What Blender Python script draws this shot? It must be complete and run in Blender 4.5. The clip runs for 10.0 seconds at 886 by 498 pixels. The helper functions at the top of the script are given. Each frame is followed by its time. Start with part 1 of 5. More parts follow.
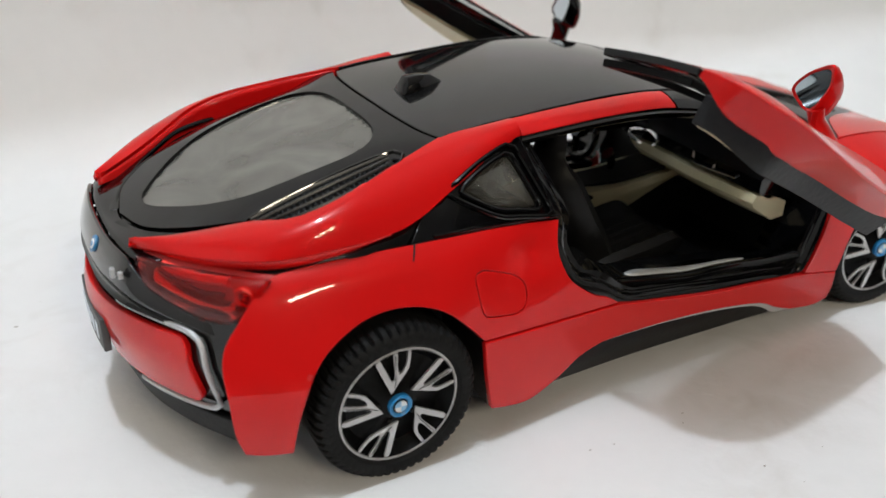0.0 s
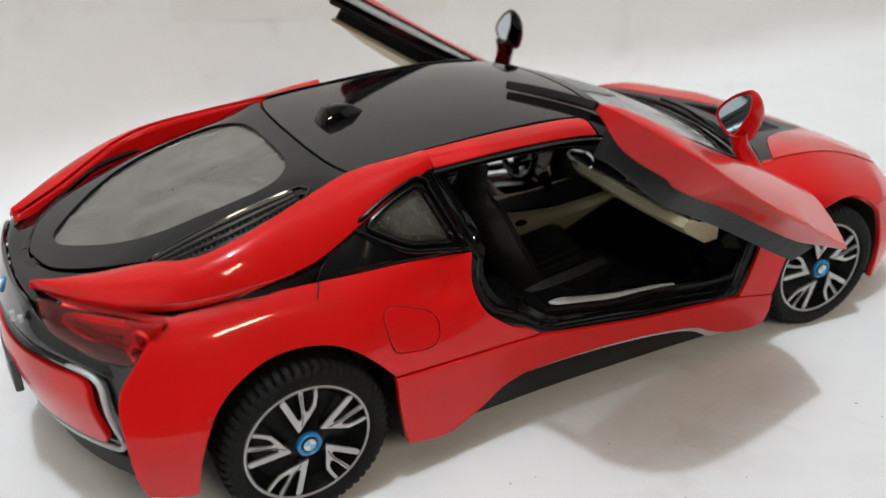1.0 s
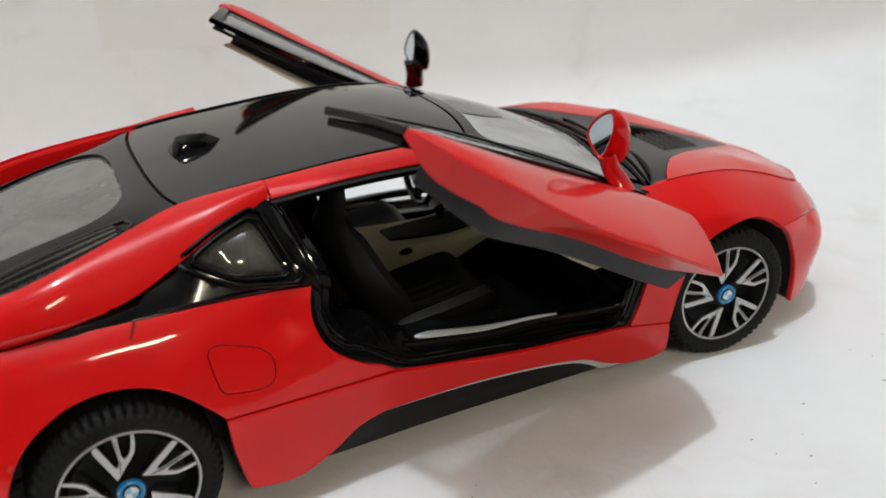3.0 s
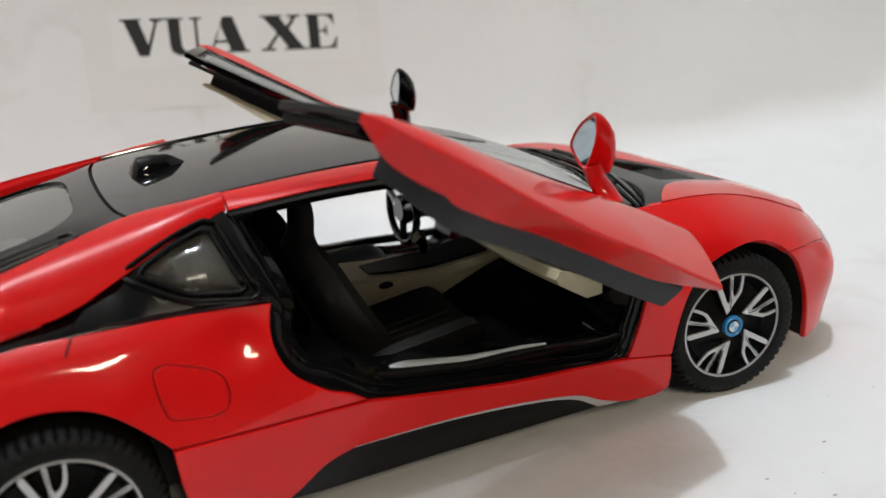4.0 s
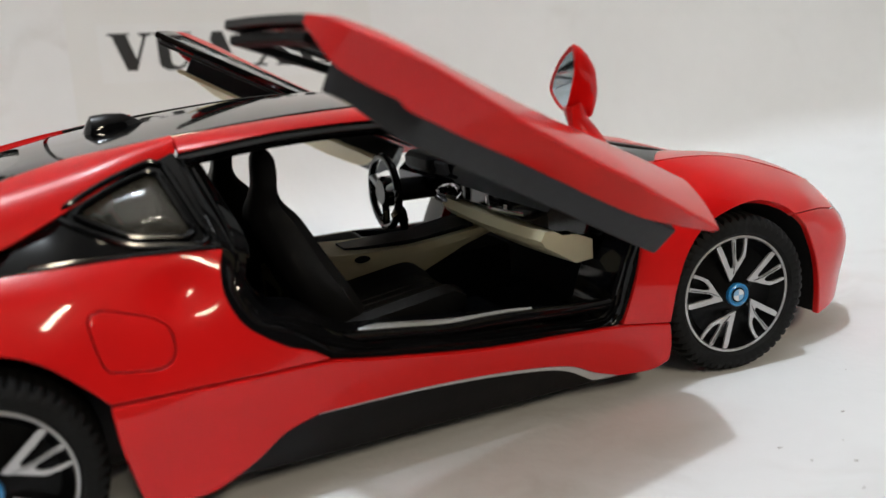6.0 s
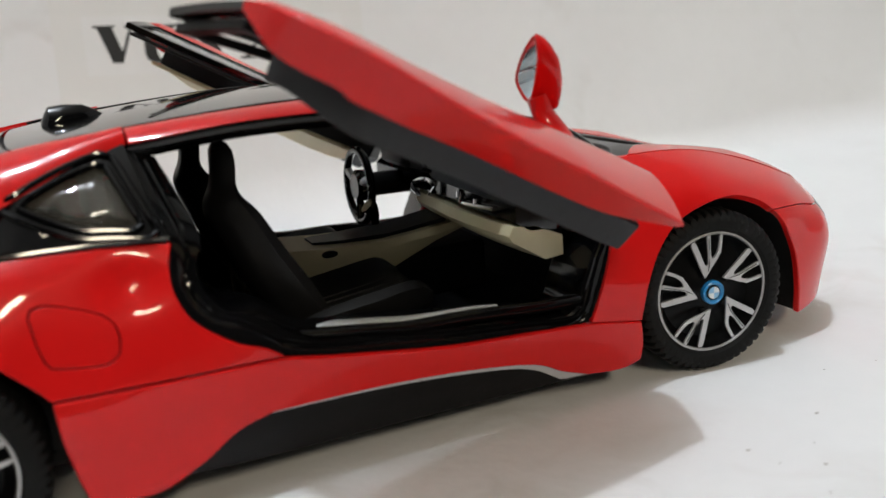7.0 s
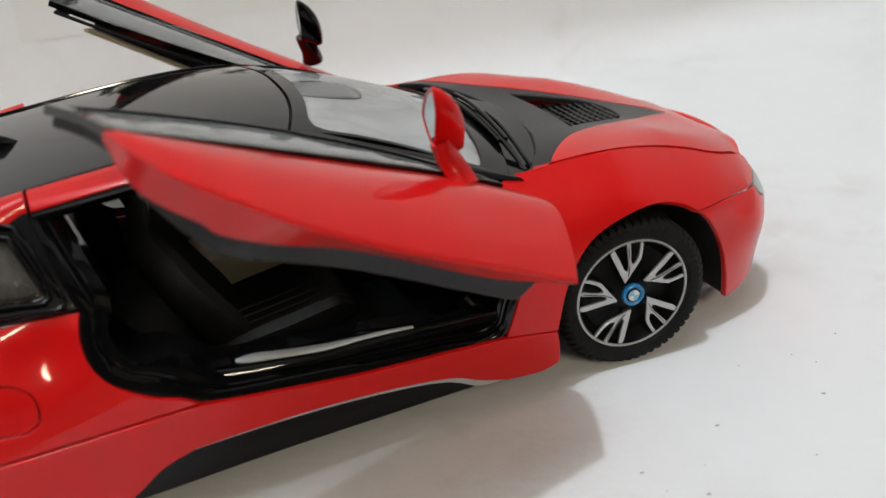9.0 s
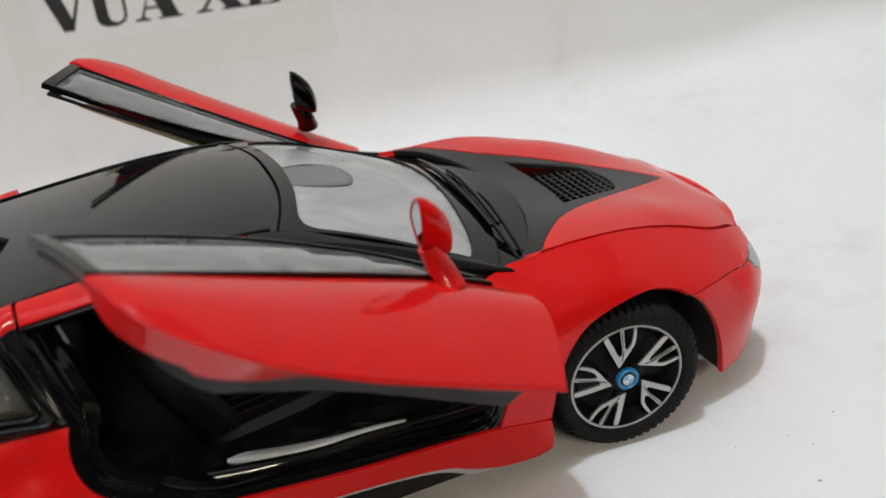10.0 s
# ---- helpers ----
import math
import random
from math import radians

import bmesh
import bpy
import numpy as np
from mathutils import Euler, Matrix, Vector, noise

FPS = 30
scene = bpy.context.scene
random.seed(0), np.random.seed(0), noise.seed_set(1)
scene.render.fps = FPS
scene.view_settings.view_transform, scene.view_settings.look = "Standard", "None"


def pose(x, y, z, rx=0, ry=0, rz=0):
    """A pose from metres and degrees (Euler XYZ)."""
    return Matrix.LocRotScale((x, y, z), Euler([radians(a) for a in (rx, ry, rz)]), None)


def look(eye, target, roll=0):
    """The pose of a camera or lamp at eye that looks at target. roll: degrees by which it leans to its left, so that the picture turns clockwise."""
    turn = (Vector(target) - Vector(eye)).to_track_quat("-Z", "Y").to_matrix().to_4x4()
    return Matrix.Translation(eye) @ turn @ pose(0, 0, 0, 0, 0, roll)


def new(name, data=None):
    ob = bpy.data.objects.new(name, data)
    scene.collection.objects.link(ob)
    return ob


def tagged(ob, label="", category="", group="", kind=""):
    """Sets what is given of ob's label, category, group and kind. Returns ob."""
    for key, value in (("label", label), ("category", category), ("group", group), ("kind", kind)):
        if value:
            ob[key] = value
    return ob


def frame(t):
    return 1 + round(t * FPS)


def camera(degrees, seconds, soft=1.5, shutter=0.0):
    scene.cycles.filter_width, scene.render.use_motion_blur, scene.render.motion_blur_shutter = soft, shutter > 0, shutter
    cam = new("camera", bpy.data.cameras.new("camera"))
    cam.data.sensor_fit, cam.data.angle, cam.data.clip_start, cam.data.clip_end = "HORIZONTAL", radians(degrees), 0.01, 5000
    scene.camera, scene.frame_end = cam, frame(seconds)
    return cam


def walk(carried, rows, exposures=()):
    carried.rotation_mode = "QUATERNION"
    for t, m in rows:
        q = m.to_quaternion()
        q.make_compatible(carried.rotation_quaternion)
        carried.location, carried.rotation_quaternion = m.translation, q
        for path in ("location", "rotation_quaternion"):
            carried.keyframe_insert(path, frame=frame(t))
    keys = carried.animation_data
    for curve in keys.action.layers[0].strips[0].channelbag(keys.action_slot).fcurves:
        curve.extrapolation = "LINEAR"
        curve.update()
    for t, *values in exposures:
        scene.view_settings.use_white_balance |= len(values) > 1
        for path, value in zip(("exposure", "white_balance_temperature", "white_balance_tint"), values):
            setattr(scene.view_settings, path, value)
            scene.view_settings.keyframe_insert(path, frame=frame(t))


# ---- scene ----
S = 1 / 24          # the car is a 1:24 scale model; places below are in metres of the full-size car
cam = camera(53.68, 10.0)
PATH = [
    (0, (-2.5802, -3.3426, 2.3633), (-1.7017, -1.7970, 1.4471), 1.26),
    (0.5, (-2.3977, -3.3997, 2.4010), (-1.5272, -1.8490, 1.4859), 0.64),
    (1, (-2.2134, -3.4506, 2.4615), (-1.3488, -1.8938, 1.5511), 0.17),
    (1.5, (-2.0839, -3.5275, 2.5102), (-1.2399, -1.9664, 1.5880), -0.34),
    (2, (-1.9299, -3.5491, 2.5252), (-1.1057, -1.9795, 1.5994), -0.91),
    (2.5, (-1.6578, -3.6135, 2.4878), (-0.8489, -2.0430, 1.5500), -1.34),
    (3, (-1.4773, -3.6363, 2.4157), (-0.6717, -2.0257, 1.5457), -1.84),
    (3.2, (-1.4122, -3.6290, 2.3667), (-0.6140, -2.0001, 1.5243), -2.14),
    (4.3, (-1.2703, -3.5899, 1.9072), (-0.4525, -1.8635, 1.3151), -3.50),
    (4.5, (-1.2613, -3.5798, 1.8667), (-0.4409, -1.8450, 1.3034), -3.56),
    (5, (-1.2034, -3.5633, 1.7286), (-0.3843, -1.8157, 1.2043), -4.27),
    (5.5, (-1.1612, -3.5696, 1.5701), (-0.3482, -1.8134, 1.0652), -4.52),
    (5.7, (-1.1455, -3.5643, 1.5523), (-0.3371, -1.8061, 1.0472), -4.62),
    (6.8, (-0.9544, -3.5456, 1.4596), (-0.1739, -1.7753, 0.9526), -4.64),
    (7, (-0.9167, -3.5626, 1.4901), (-0.1413, -1.7920, 0.9768), -4.65),
    (7.5, (-0.7468, -3.5970, 1.6172), (-0.0006, -1.8393, 1.0226), -4.88),
    (8, (-0.6143, -3.6574, 1.8162), (0.0731, -1.9341, 1.0694), -5.61),
    (8.5, (-0.5189, -3.6438, 2.0313), (0.1353, -1.9620, 1.1688), -6.03),
    (9, (-0.3796, -3.5401, 2.2397), (0.2410, -1.8785, 1.3156), -6.58),
    (9.5, (-0.2729, -3.5463, 2.3438), (0.3425, -1.8635, 1.4553), -7.36),
    (10, (-0.2071, -3.4212, 2.5469), (0.3883, -1.7521, 1.6197), -7.66),
]
cam.data.dof.use_dof, cam.data.dof.focus_distance, cam.data.dof.aperture_fstop = True, 0.155, 20.0
EXPOSE = 0.0
scene.view_settings.exposure = EXPOSE
walk(cam, [(t, look(Vector(eye) * S, Vector(target) * S, roll)) for t, eye, target, roll in PATH], [(0, EXPOSE), (7, EXPOSE), (9, EXPOSE - 0.07), (10, EXPOSE - 0.07)])

# ---- light: a lamp on the ceiling of a small white room ----
world = bpy.data.worlds.new("room_air")
scene.world = world
world.use_nodes = True
world.node_tree.nodes["Background"].inputs[0].default_value = (0.75, 0.72, 0.68, 1)
world.node_tree.nodes["Background"].inputs[1].default_value = 0.02
LAMP_POWER = 27.5
LAMP_AT = (-0.165, -0.10, 1.54)
lamp_data = bpy.data.lights.new("ceiling_lamp_light", "POINT")
lamp_data.shadow_soft_size, lamp_data.energy, lamp_data.color = 0.028, LAMP_POWER, (0.89, 0.995, 1.12)
lamp = new("ceiling_lamp_light", lamp_data)
lamp.location = LAMP_AT

tube_data = bpy.data.lights.new("tube_lamp_light", "AREA")
tube_data.shape, tube_data.size, tube_data.size_y, tube_data.energy, tube_data.color = "RECTANGLE", 0.46, 0.075, 8.6, (1.0, 0.87, 0.67)
tube_lamp = new("tube_lamp_light", tube_data)
tube_lamp.matrix_world = look((0.0, -1.50, 1.06), (-0.02, 0.0, 0.0)) @ Matrix.Rotation(radians(42), 4, "Z")


# ---- materials ----
def mat(name, color, rough=0.5, metal=0.0, coat=0.0, spec=0.5, grain=0.0, grain_scale=400.0, bump=0.0, bump_scale=900.0, spread=0.15, transmit=0.0, mottle=0.0):
    m = bpy.data.materials.new(name)
    m.use_nodes = True
    nt = m.node_tree
    b = nt.nodes["Principled BSDF"]
    b.inputs["Base Color"].default_value = (*color, 1)
    b.inputs["Roughness"].default_value = rough
    b.inputs["Metallic"].default_value = metal
    b.inputs["Coat Weight"].default_value = coat
    b.inputs["Coat Roughness"].default_value = 0.055
    b.inputs["Coat IOR"].default_value = 1.48
    b.inputs["Specular IOR Level"].default_value = spec
    b.inputs["Transmission Weight"].default_value = transmit
    co = nt.nodes.new("ShaderNodeTexCoord")
    if grain or mottle:
        n1 = nt.nodes.new("ShaderNodeTexNoise")
        n1.inputs["Scale"].default_value, n1.inputs["Detail"].default_value = grain_scale, 6
        n2 = nt.nodes.new("ShaderNodeTexNoise")
        n2.inputs["Scale"].default_value, n2.inputs["Detail"].default_value = grain_scale * 0.08, 4
        nt.links.new(co.outputs["Object"], n1.inputs["Vector"])
        nt.links.new(co.outputs["Object"], n2.inputs["Vector"])
        mix = nt.nodes.new("ShaderNodeMath")
        mix.operation = "ADD"
        s1, s2 = nt.nodes.new("ShaderNodeMath"), nt.nodes.new("ShaderNodeMath")
        for s, n, k in ((s1, n1, grain), (s2, n2, mottle)):
            s.operation = "MULTIPLY_ADD"
            s.inputs[1].default_value, s.inputs[2].default_value = 2 * k, -k
            nt.links.new(n.outputs["Fac"], s.inputs[0])
        nt.links.new(s1.outputs[0], mix.inputs[0])
        nt.links.new(s2.outputs[0], mix.inputs[1])
        hsv = nt.nodes.new("ShaderNodeHueSaturation")
        one = nt.nodes.new("ShaderNodeMath")
        one.operation = "ADD"
        one.inputs[1].default_value = 1.0
        nt.links.new(mix.outputs[0], one.inputs[0])
        nt.links.new(one.outputs[0], hsv.inputs["Value"])
        hsv.inputs["Color"].default_value = (*color, 1)
        nt.links.new(hsv.outputs[0], b.inputs["Base Color"])
        r = nt.nodes.new("ShaderNodeMath")
        r.operation = "MULTIPLY_ADD"
        r.inputs[1].default_value, r.inputs[2].default_value = spread * 0.5, rough - spread * 0.25
        nt.links.new(n2.outputs["Fac"], r.inputs[0])
        nt.links.new(r.outputs[0], b.inputs["Roughness"])
    if bump:
        n3 = nt.nodes.new("ShaderNodeTexNoise")
        n3.inputs["Scale"].default_value, n3.inputs["Detail"].default_value = bump_scale, 5
        nt.links.new(co.outputs["Object"], n3.inputs["Vector"])
        bp = nt.nodes.new("ShaderNodeBump")
        bp.inputs["Strength"].default_value, bp.inputs["Distance"].default_value = bump, 0.0004
        nt.links.new(n3.outputs["Fac"], bp.inputs["Height"])
        nt.links.new(bp.outputs[0], b.inputs["Normal"])
    return m


def glass_mat(name, tint, gloss=0.03, veil=0.0, veil_color=(0.5, 0.5, 0.48), ior=1.5, wave=0.0):
    m = bpy.data.materials.new(name)
    m.use_nodes = True
    nt = m.node_tree
    nt.nodes.clear()
    out = nt.nodes.new("ShaderNodeOutputMaterial")
    tr, gl, mx = nt.nodes.new("ShaderNodeBsdfTransparent"), nt.nodes.new("ShaderNodeBsdfGlossy"), nt.nodes.new("ShaderNodeMixShader")
    tr.inputs[0].default_value = (*tint, 1)
    gl.inputs["Roughness"].default_value = gloss
    fr = nt.nodes.new("ShaderNodeFresnel")
    fr.inputs[0].default_value = ior
    if wave:
        co, nz, bp = nt.nodes.new("ShaderNodeTexCoord"), nt.nodes.new("ShaderNodeTexNoise"), nt.nodes.new("ShaderNodeBump")
        nz.inputs["Scale"].default_value, nz.inputs["Detail"].default_value = 130.0, 2
        bp.inputs["Strength"].default_value, bp.inputs["Distance"].default_value = wave, 0.002
        nt.links.new(co.outputs["Object"], nz.inputs["Vector"])
        nt.links.new(nz.outputs["Fac"], bp.inputs["Height"])
        nt.links.new(bp.outputs[0], gl.inputs["Normal"])
    nt.links.new(fr.outputs[0], mx.inputs[0])
    # diffuse veil: cloudy plastic, plus pale room reflections put into the colour
    df, hz = nt.nodes.new("ShaderNodeBsdfDiffuse"), nt.nodes.new("ShaderNodeMixShader")
    df.inputs[0].default_value = (*veil_color, 1)
    hz.inputs[0].default_value = veil
    if veil > 0.1:
        cd, sm, mr = nt.nodes.new("ShaderNodeTexCoord"), nt.nodes.new("ShaderNodeTexNoise"), nt.nodes.new("ShaderNodeMapRange")
        sm.inputs["Scale"].default_value, sm.inputs["Detail"].default_value, sm.inputs["Distortion"].default_value = 70.0, 3, 1.2
        mr.inputs["From Min"].default_value, mr.inputs["From Max"].default_value = 0.30, 0.70
        mr.inputs["To Min"].default_value, mr.inputs["To Max"].default_value = veil * 0.80, veil * 1.20
        nt.links.new(cd.outputs["Object"], sm.inputs["Vector"])
        nt.links.new(sm.outputs["Fac"], mr.inputs["Value"])
        nt.links.new(mr.outputs[0], hz.inputs[0])
    nt.links.new(tr.outputs[0], hz.inputs[1])
    nt.links.new(df.outputs[0], hz.inputs[2])
    nt.links.new(hz.outputs[0], mx.inputs[1])
    nt.links.new(gl.outputs[0], mx.inputs[2])
    nt.links.new(mx.outputs[0], out.inputs[0])
    return m


RED = mat("red_lacquer", (0.64, 0.006, 0.006), 0.35, coat=0.65, spec=0.08, grain=0.015, mottle=0.03, grain_scale=900, spread=0.06)
GLOSS_BLACK = mat("gloss_black", (0.0025, 0.0025, 0.0028), 0.06, spec=0.5, grain=0.1, mottle=0.1, spread=0.03)
ROOF_BLACK = mat("roof_black", (0.005, 0.005, 0.0055), 0.08, coat=0.75, spec=0.12, grain=0.1, mottle=0.1, spread=0.03)
SKIRT_BLACK = mat("satin_black_plastic", (0.005, 0.005, 0.0055), 0.40, spec=0.18, grain=0.12, mottle=0.12, bump=0.1)
TAIL_GLOSS = mat("polished_black_lacquer", (0.006, 0.006, 0.0065), 0.05, coat=0.6, spec=0.6, grain=0.1, mottle=0.1, spread=0.03)
SATIN_GREY = mat("satin_charcoal", (0.014, 0.014, 0.015), 0.36, spec=0.4, grain=0.1, mottle=0.12, bump=0.08)
GRILLE_GREY = mat("dark_gloss_grey", (0.024, 0.026, 0.029), 0.24, spec=0.45, grain=0.1, mottle=0.1)
MATT_BLACK = mat("matt_black_plastic", (0.008, 0.008, 0.0085), 0.55, spec=0.22, grain=0.2, mottle=0.15, bump=0.2)
EDGE_GREY = mat("dark_grey_plastic", (0.020, 0.021, 0.023), 0.5, spec=0.3, grain=0.12, mottle=0.12, bump=0.25)
WHEEL_BLACK = mat("wheel_black", (0.003, 0.003, 0.0033), 0.3, spec=0.12, grain=0.1, mottle=0.1, spread=0.1)
DEEP_BLACK = mat("deep_black_lacquer", (0.0025, 0.0025, 0.0028), 0.10, spec=0.40, grain=0.1, mottle=0.1, spread=0.04)
SEAT_BLACK = mat("seat_black_plastic", (0.010, 0.010, 0.0105), 0.40, spec=0.28, grain=0.2, mottle=0.15, bump=0.15)
RUBBER = mat("tyre_rubber", (0.006, 0.006, 0.006), 0.62, spec=0.16, grain=0.25, mottle=0.2, bump=0.3)
SILVER = mat("silver_paint", (0.50, 0.51, 0.52), 0.42, metal=0.30, grain=0.06, mottle=0.06)
RIM_SILVER = mat("machined_silver", (0.52, 0.52, 0.53), 0.36, metal=0.45, grain=0.08, mottle=0.08)
CHROME = mat("chrome", (0.75, 0.76, 0.78), 0.12, metal=1.0)
MIRROR = mat("mirror_foil", (0.73, 0.82, 0.89), 0.05, metal=1.0)
BEIGE = mat("beige_plastic", (0.72, 0.635, 0.40), 0.5, grain=0.05, mottle=0.08, bump=0.12)
BADGE_BLUE = mat("badge_blue", (0.02, 0.22, 0.50), 0.3, coat=0.5)
BADGE_WHITE = mat("badge_white", (0.75, 0.80, 0.85), 0.35)
BADGE_PALE = mat("badge_pale_blue", (0.25, 0.50, 0.75), 0.35)
PATCH_GREY = mat("smoked_patch", (0.15, 0.15, 0.15), 0.22, grain=0.1, mottle=0.15)
PLATE_GREY = mat("plate_grey", (0.06, 0.062, 0.065), 0.45, grain=0.1)
LAMP_RED = glass_mat("red_lens", (1.0, 0.20, 0.15), veil=0.09, veil_color=(0.75, 0.02, 0.02))
LAMP_BACK = mat("lamp_back_red", (0.45, 0.012, 0.012), 0.3)
LAMP_INNER = mat("lamp_reflector_red", (0.90, 0.06, 0.045), 0.22)
CLEAR = glass_mat("clear_plastic", (0.90, 0.91, 0.91), veil=0.36, veil_color=(0.70, 0.70, 0.68), ior=1.8, wave=0.2)
SCREEN = glass_mat("windscreen_plastic", (0.90, 0.91, 0.91), veil=0.48, veil_color=(0.84, 0.84, 0.83), ior=2.1, wave=0.4)
SMOKED = glass_mat("smoked_plastic", (0.62, 0.61, 0.58), veil=0.16, veil_color=(0.42, 0.41, 0.37), wave=0.25)
REAR_TINT = glass_mat("rear_tint_plastic", (0.55, 0.54, 0.50), veil=0.50, veil_color=(0.33, 0.315, 0.28), ior=1.6, wave=0.06)
CEILING = mat("ceiling_paint", (0.84, 0.81, 0.77), 0.8, grain=0.03, mottle=0.04, grain_scale=30)
PAINT_WHITE = mat("white_wall_paint", (0.85, 0.83, 0.80), 0.8, grain=0.03, mottle=0.03, grain_scale=30)
WALL = mat("unseen_dark_room", (0.07, 0.065, 0.06), 0.8, grain=0.03, mottle=0.05, grain_scale=30)
TABLE_WOOD = mat("dark_table_wood", (0.07, 0.045, 0.03), 0.5, grain=0.2, mottle=0.2, grain_scale=60)
INK = mat("black_print", (0.015, 0.015, 0.014), 0.7, grain=0.3, mottle=0.2)
PAPER = mat("white_paper", (0.79, 0.79, 0.77), 0.85, grain=0.02, mottle=0.03, grain_scale=200)
SHEET = mat("cream_card", (0.775, 0.77, 0.74), 0.85, grain=0.02, mottle=0.03, grain_scale=120)
CLOTH = mat("white_backdrop_sheet", (0.80, 0.80, 0.79), 0.85, grain=0.02, mottle=0.05, grain_scale=220, bump=0.25, bump_scale=500)


def soil(m, scales, low, high, strength, color):
    """Patches of rubbed-in dirt over a material's own colour."""
    nt = m.node_tree
    b = nt.nodes["Principled BSDF"]
    was = b.inputs["Base Color"].links[0].from_socket
    co, mixed = nt.nodes.new("ShaderNodeTexCoord"), nt.nodes.new("ShaderNodeMath")
    mixed.operation = "MULTIPLY"
    for k, scale in enumerate(scales):
        n, r = nt.nodes.new("ShaderNodeTexNoise"), nt.nodes.new("ShaderNodeMapRange")
        n.inputs["Scale"].default_value, n.inputs["Detail"].default_value, n.inputs["Distortion"].default_value = scale, 7, 0.8
        r.inputs["From Min"].default_value, r.inputs["From Max"].default_value = low[k], high[k]
        nt.links.new(co.outputs["Object"], n.inputs["Vector"])
        nt.links.new(n.outputs["Fac"], r.inputs["Value"])
        nt.links.new(r.outputs[0], mixed.inputs[k])
    gain, mx = nt.nodes.new("ShaderNodeMath"), nt.nodes.new("ShaderNodeMix")
    gain.operation = "MULTIPLY"
    gain.inputs[1].default_value = strength
    mx.data_type = "RGBA"
    nt.links.new(mixed.outputs[0], gain.inputs[0])
    nt.links.new(gain.outputs[0], mx.inputs["Factor"])
    nt.links.new(was, mx.inputs["A"])
    mx.inputs["B"].default_value = (*color, 1)
    nt.links.new(mx.outputs["Result"], b.inputs["Base Color"])


soil(CLOTH, (14.0, 75.0), (0.50, 0.46), (0.66, 0.68), 0.30, (0.50, 0.46, 0.40))
soil(CLOTH, (9.0, 30.0), (0.42, 0.40), (0.62, 0.70), 0.07, (0.66, 0.66, 0.66))
SPECK = mat("dark_lint", (0.42, 0.39, 0.36), 0.9)


# ---- mesh helpers ----
def put(name, verts, faces, material, parent=None, label="", smooth=True, solid=0.0, bevel=0.0, scale=S):
    me = bpy.data.meshes.new(name)
    me.from_pydata([tuple(c * scale for c in v) for v in verts], [], faces)
    bm = bmesh.new()
    bm.from_mesh(me)
    bmesh.ops.remove_doubles(bm, verts=bm.verts, dist=1e-7)
    if not solid:
        bmesh.ops.recalc_face_normals(bm, faces=bm.faces)
    bm.to_mesh(me)
    bm.free()
    me.polygons.foreach_set("use_smooth", [smooth] * len(me.polygons))
    if smooth and not solid:
        me.set_sharp_from_angle(angle=radians(38))
    me.materials.append(material)
    ob = new(name, me)
    if parent:
        ob.parent = parent
    if solid:
        so = ob.modifiers.new("thickness", "SOLIDIFY")
        so.thickness, so.offset, so.use_even_offset = solid * scale, -1, False
    if bevel:
        be = ob.modifiers.new("edge", "BEVEL")
        be.width, be.segments, be.limit_method, be.angle_limit, be.harden_normals = bevel * scale, 2, "ANGLE", radians(45), True
        be.use_clamp_overlap = True
    if label:
        ob["label"] = label
    return ob


def smooth_line(points, step):
    """A Catmull-Rom curve through points (any dimension), sampled about every step."""
    p = [np.array(q, float) for q in points]
    if len(p) == 2:
        n = max(1, int(np.linalg.norm(p[1] - p[0]) / step))
        return [p[0] + (p[1] - p[0]) * k / n for k in range(n + 1)]
    ext = [2 * p[0] - p[1], *p, 2 * p[-1] - p[-2]]
    out = []
    for i in range(1, len(ext) - 2):
        a, b, c, d = ext[i - 1 : i + 3]
        n = max(1, int(np.linalg.norm(c - b) / step))
        for k in range(n):
            u = k / n
            out.append(0.5 * (2 * b + (c - a) * u + (2 * a - 5 * b + 4 * c - d) * u * u + (3 * b - a - 3 * c + d) * u**3))
    out.append(p[-1])
    return out


def closed_line(points, step):
    """A closed smooth loop through points."""
    p = [np.array(q, float) for q in points]
    n0, out = len(p), []
    for i in range(n0):
        a, b, c, d = p[i - 1], p[i], p[(i + 1) % n0], p[(i + 2) % n0]
        n = max(1, int(np.linalg.norm(c - b) / step))
        for k in range(n):
            u = k / n
            out.append(0.5 * (2 * b + (c - a) * u + (2 * a - 5 * b + 4 * c - d) * u * u + (3 * b - a - 3 * c + d) * u**3))
    return out


def outline(segments, step):
    """Joins smooth segments at sharp corners into one closed loop."""
    loop = []
    for seg in segments:
        loop += smooth_line(seg, step)[:-1]
    return loop


def inside(poly, x, y):
    q = np.asarray(poly)
    x0, y0, x1, y1 = q[:, 0], q[:, 1], np.roll(q[:, 0], -1), np.roll(q[:, 1], -1)
    cross = ((y0 > y) != (y1 > y)) & (x < (x1 - x0) * (y - y0) / (y1 - y0 + 1e-12) + x0)
    return bool(cross.sum() % 2)


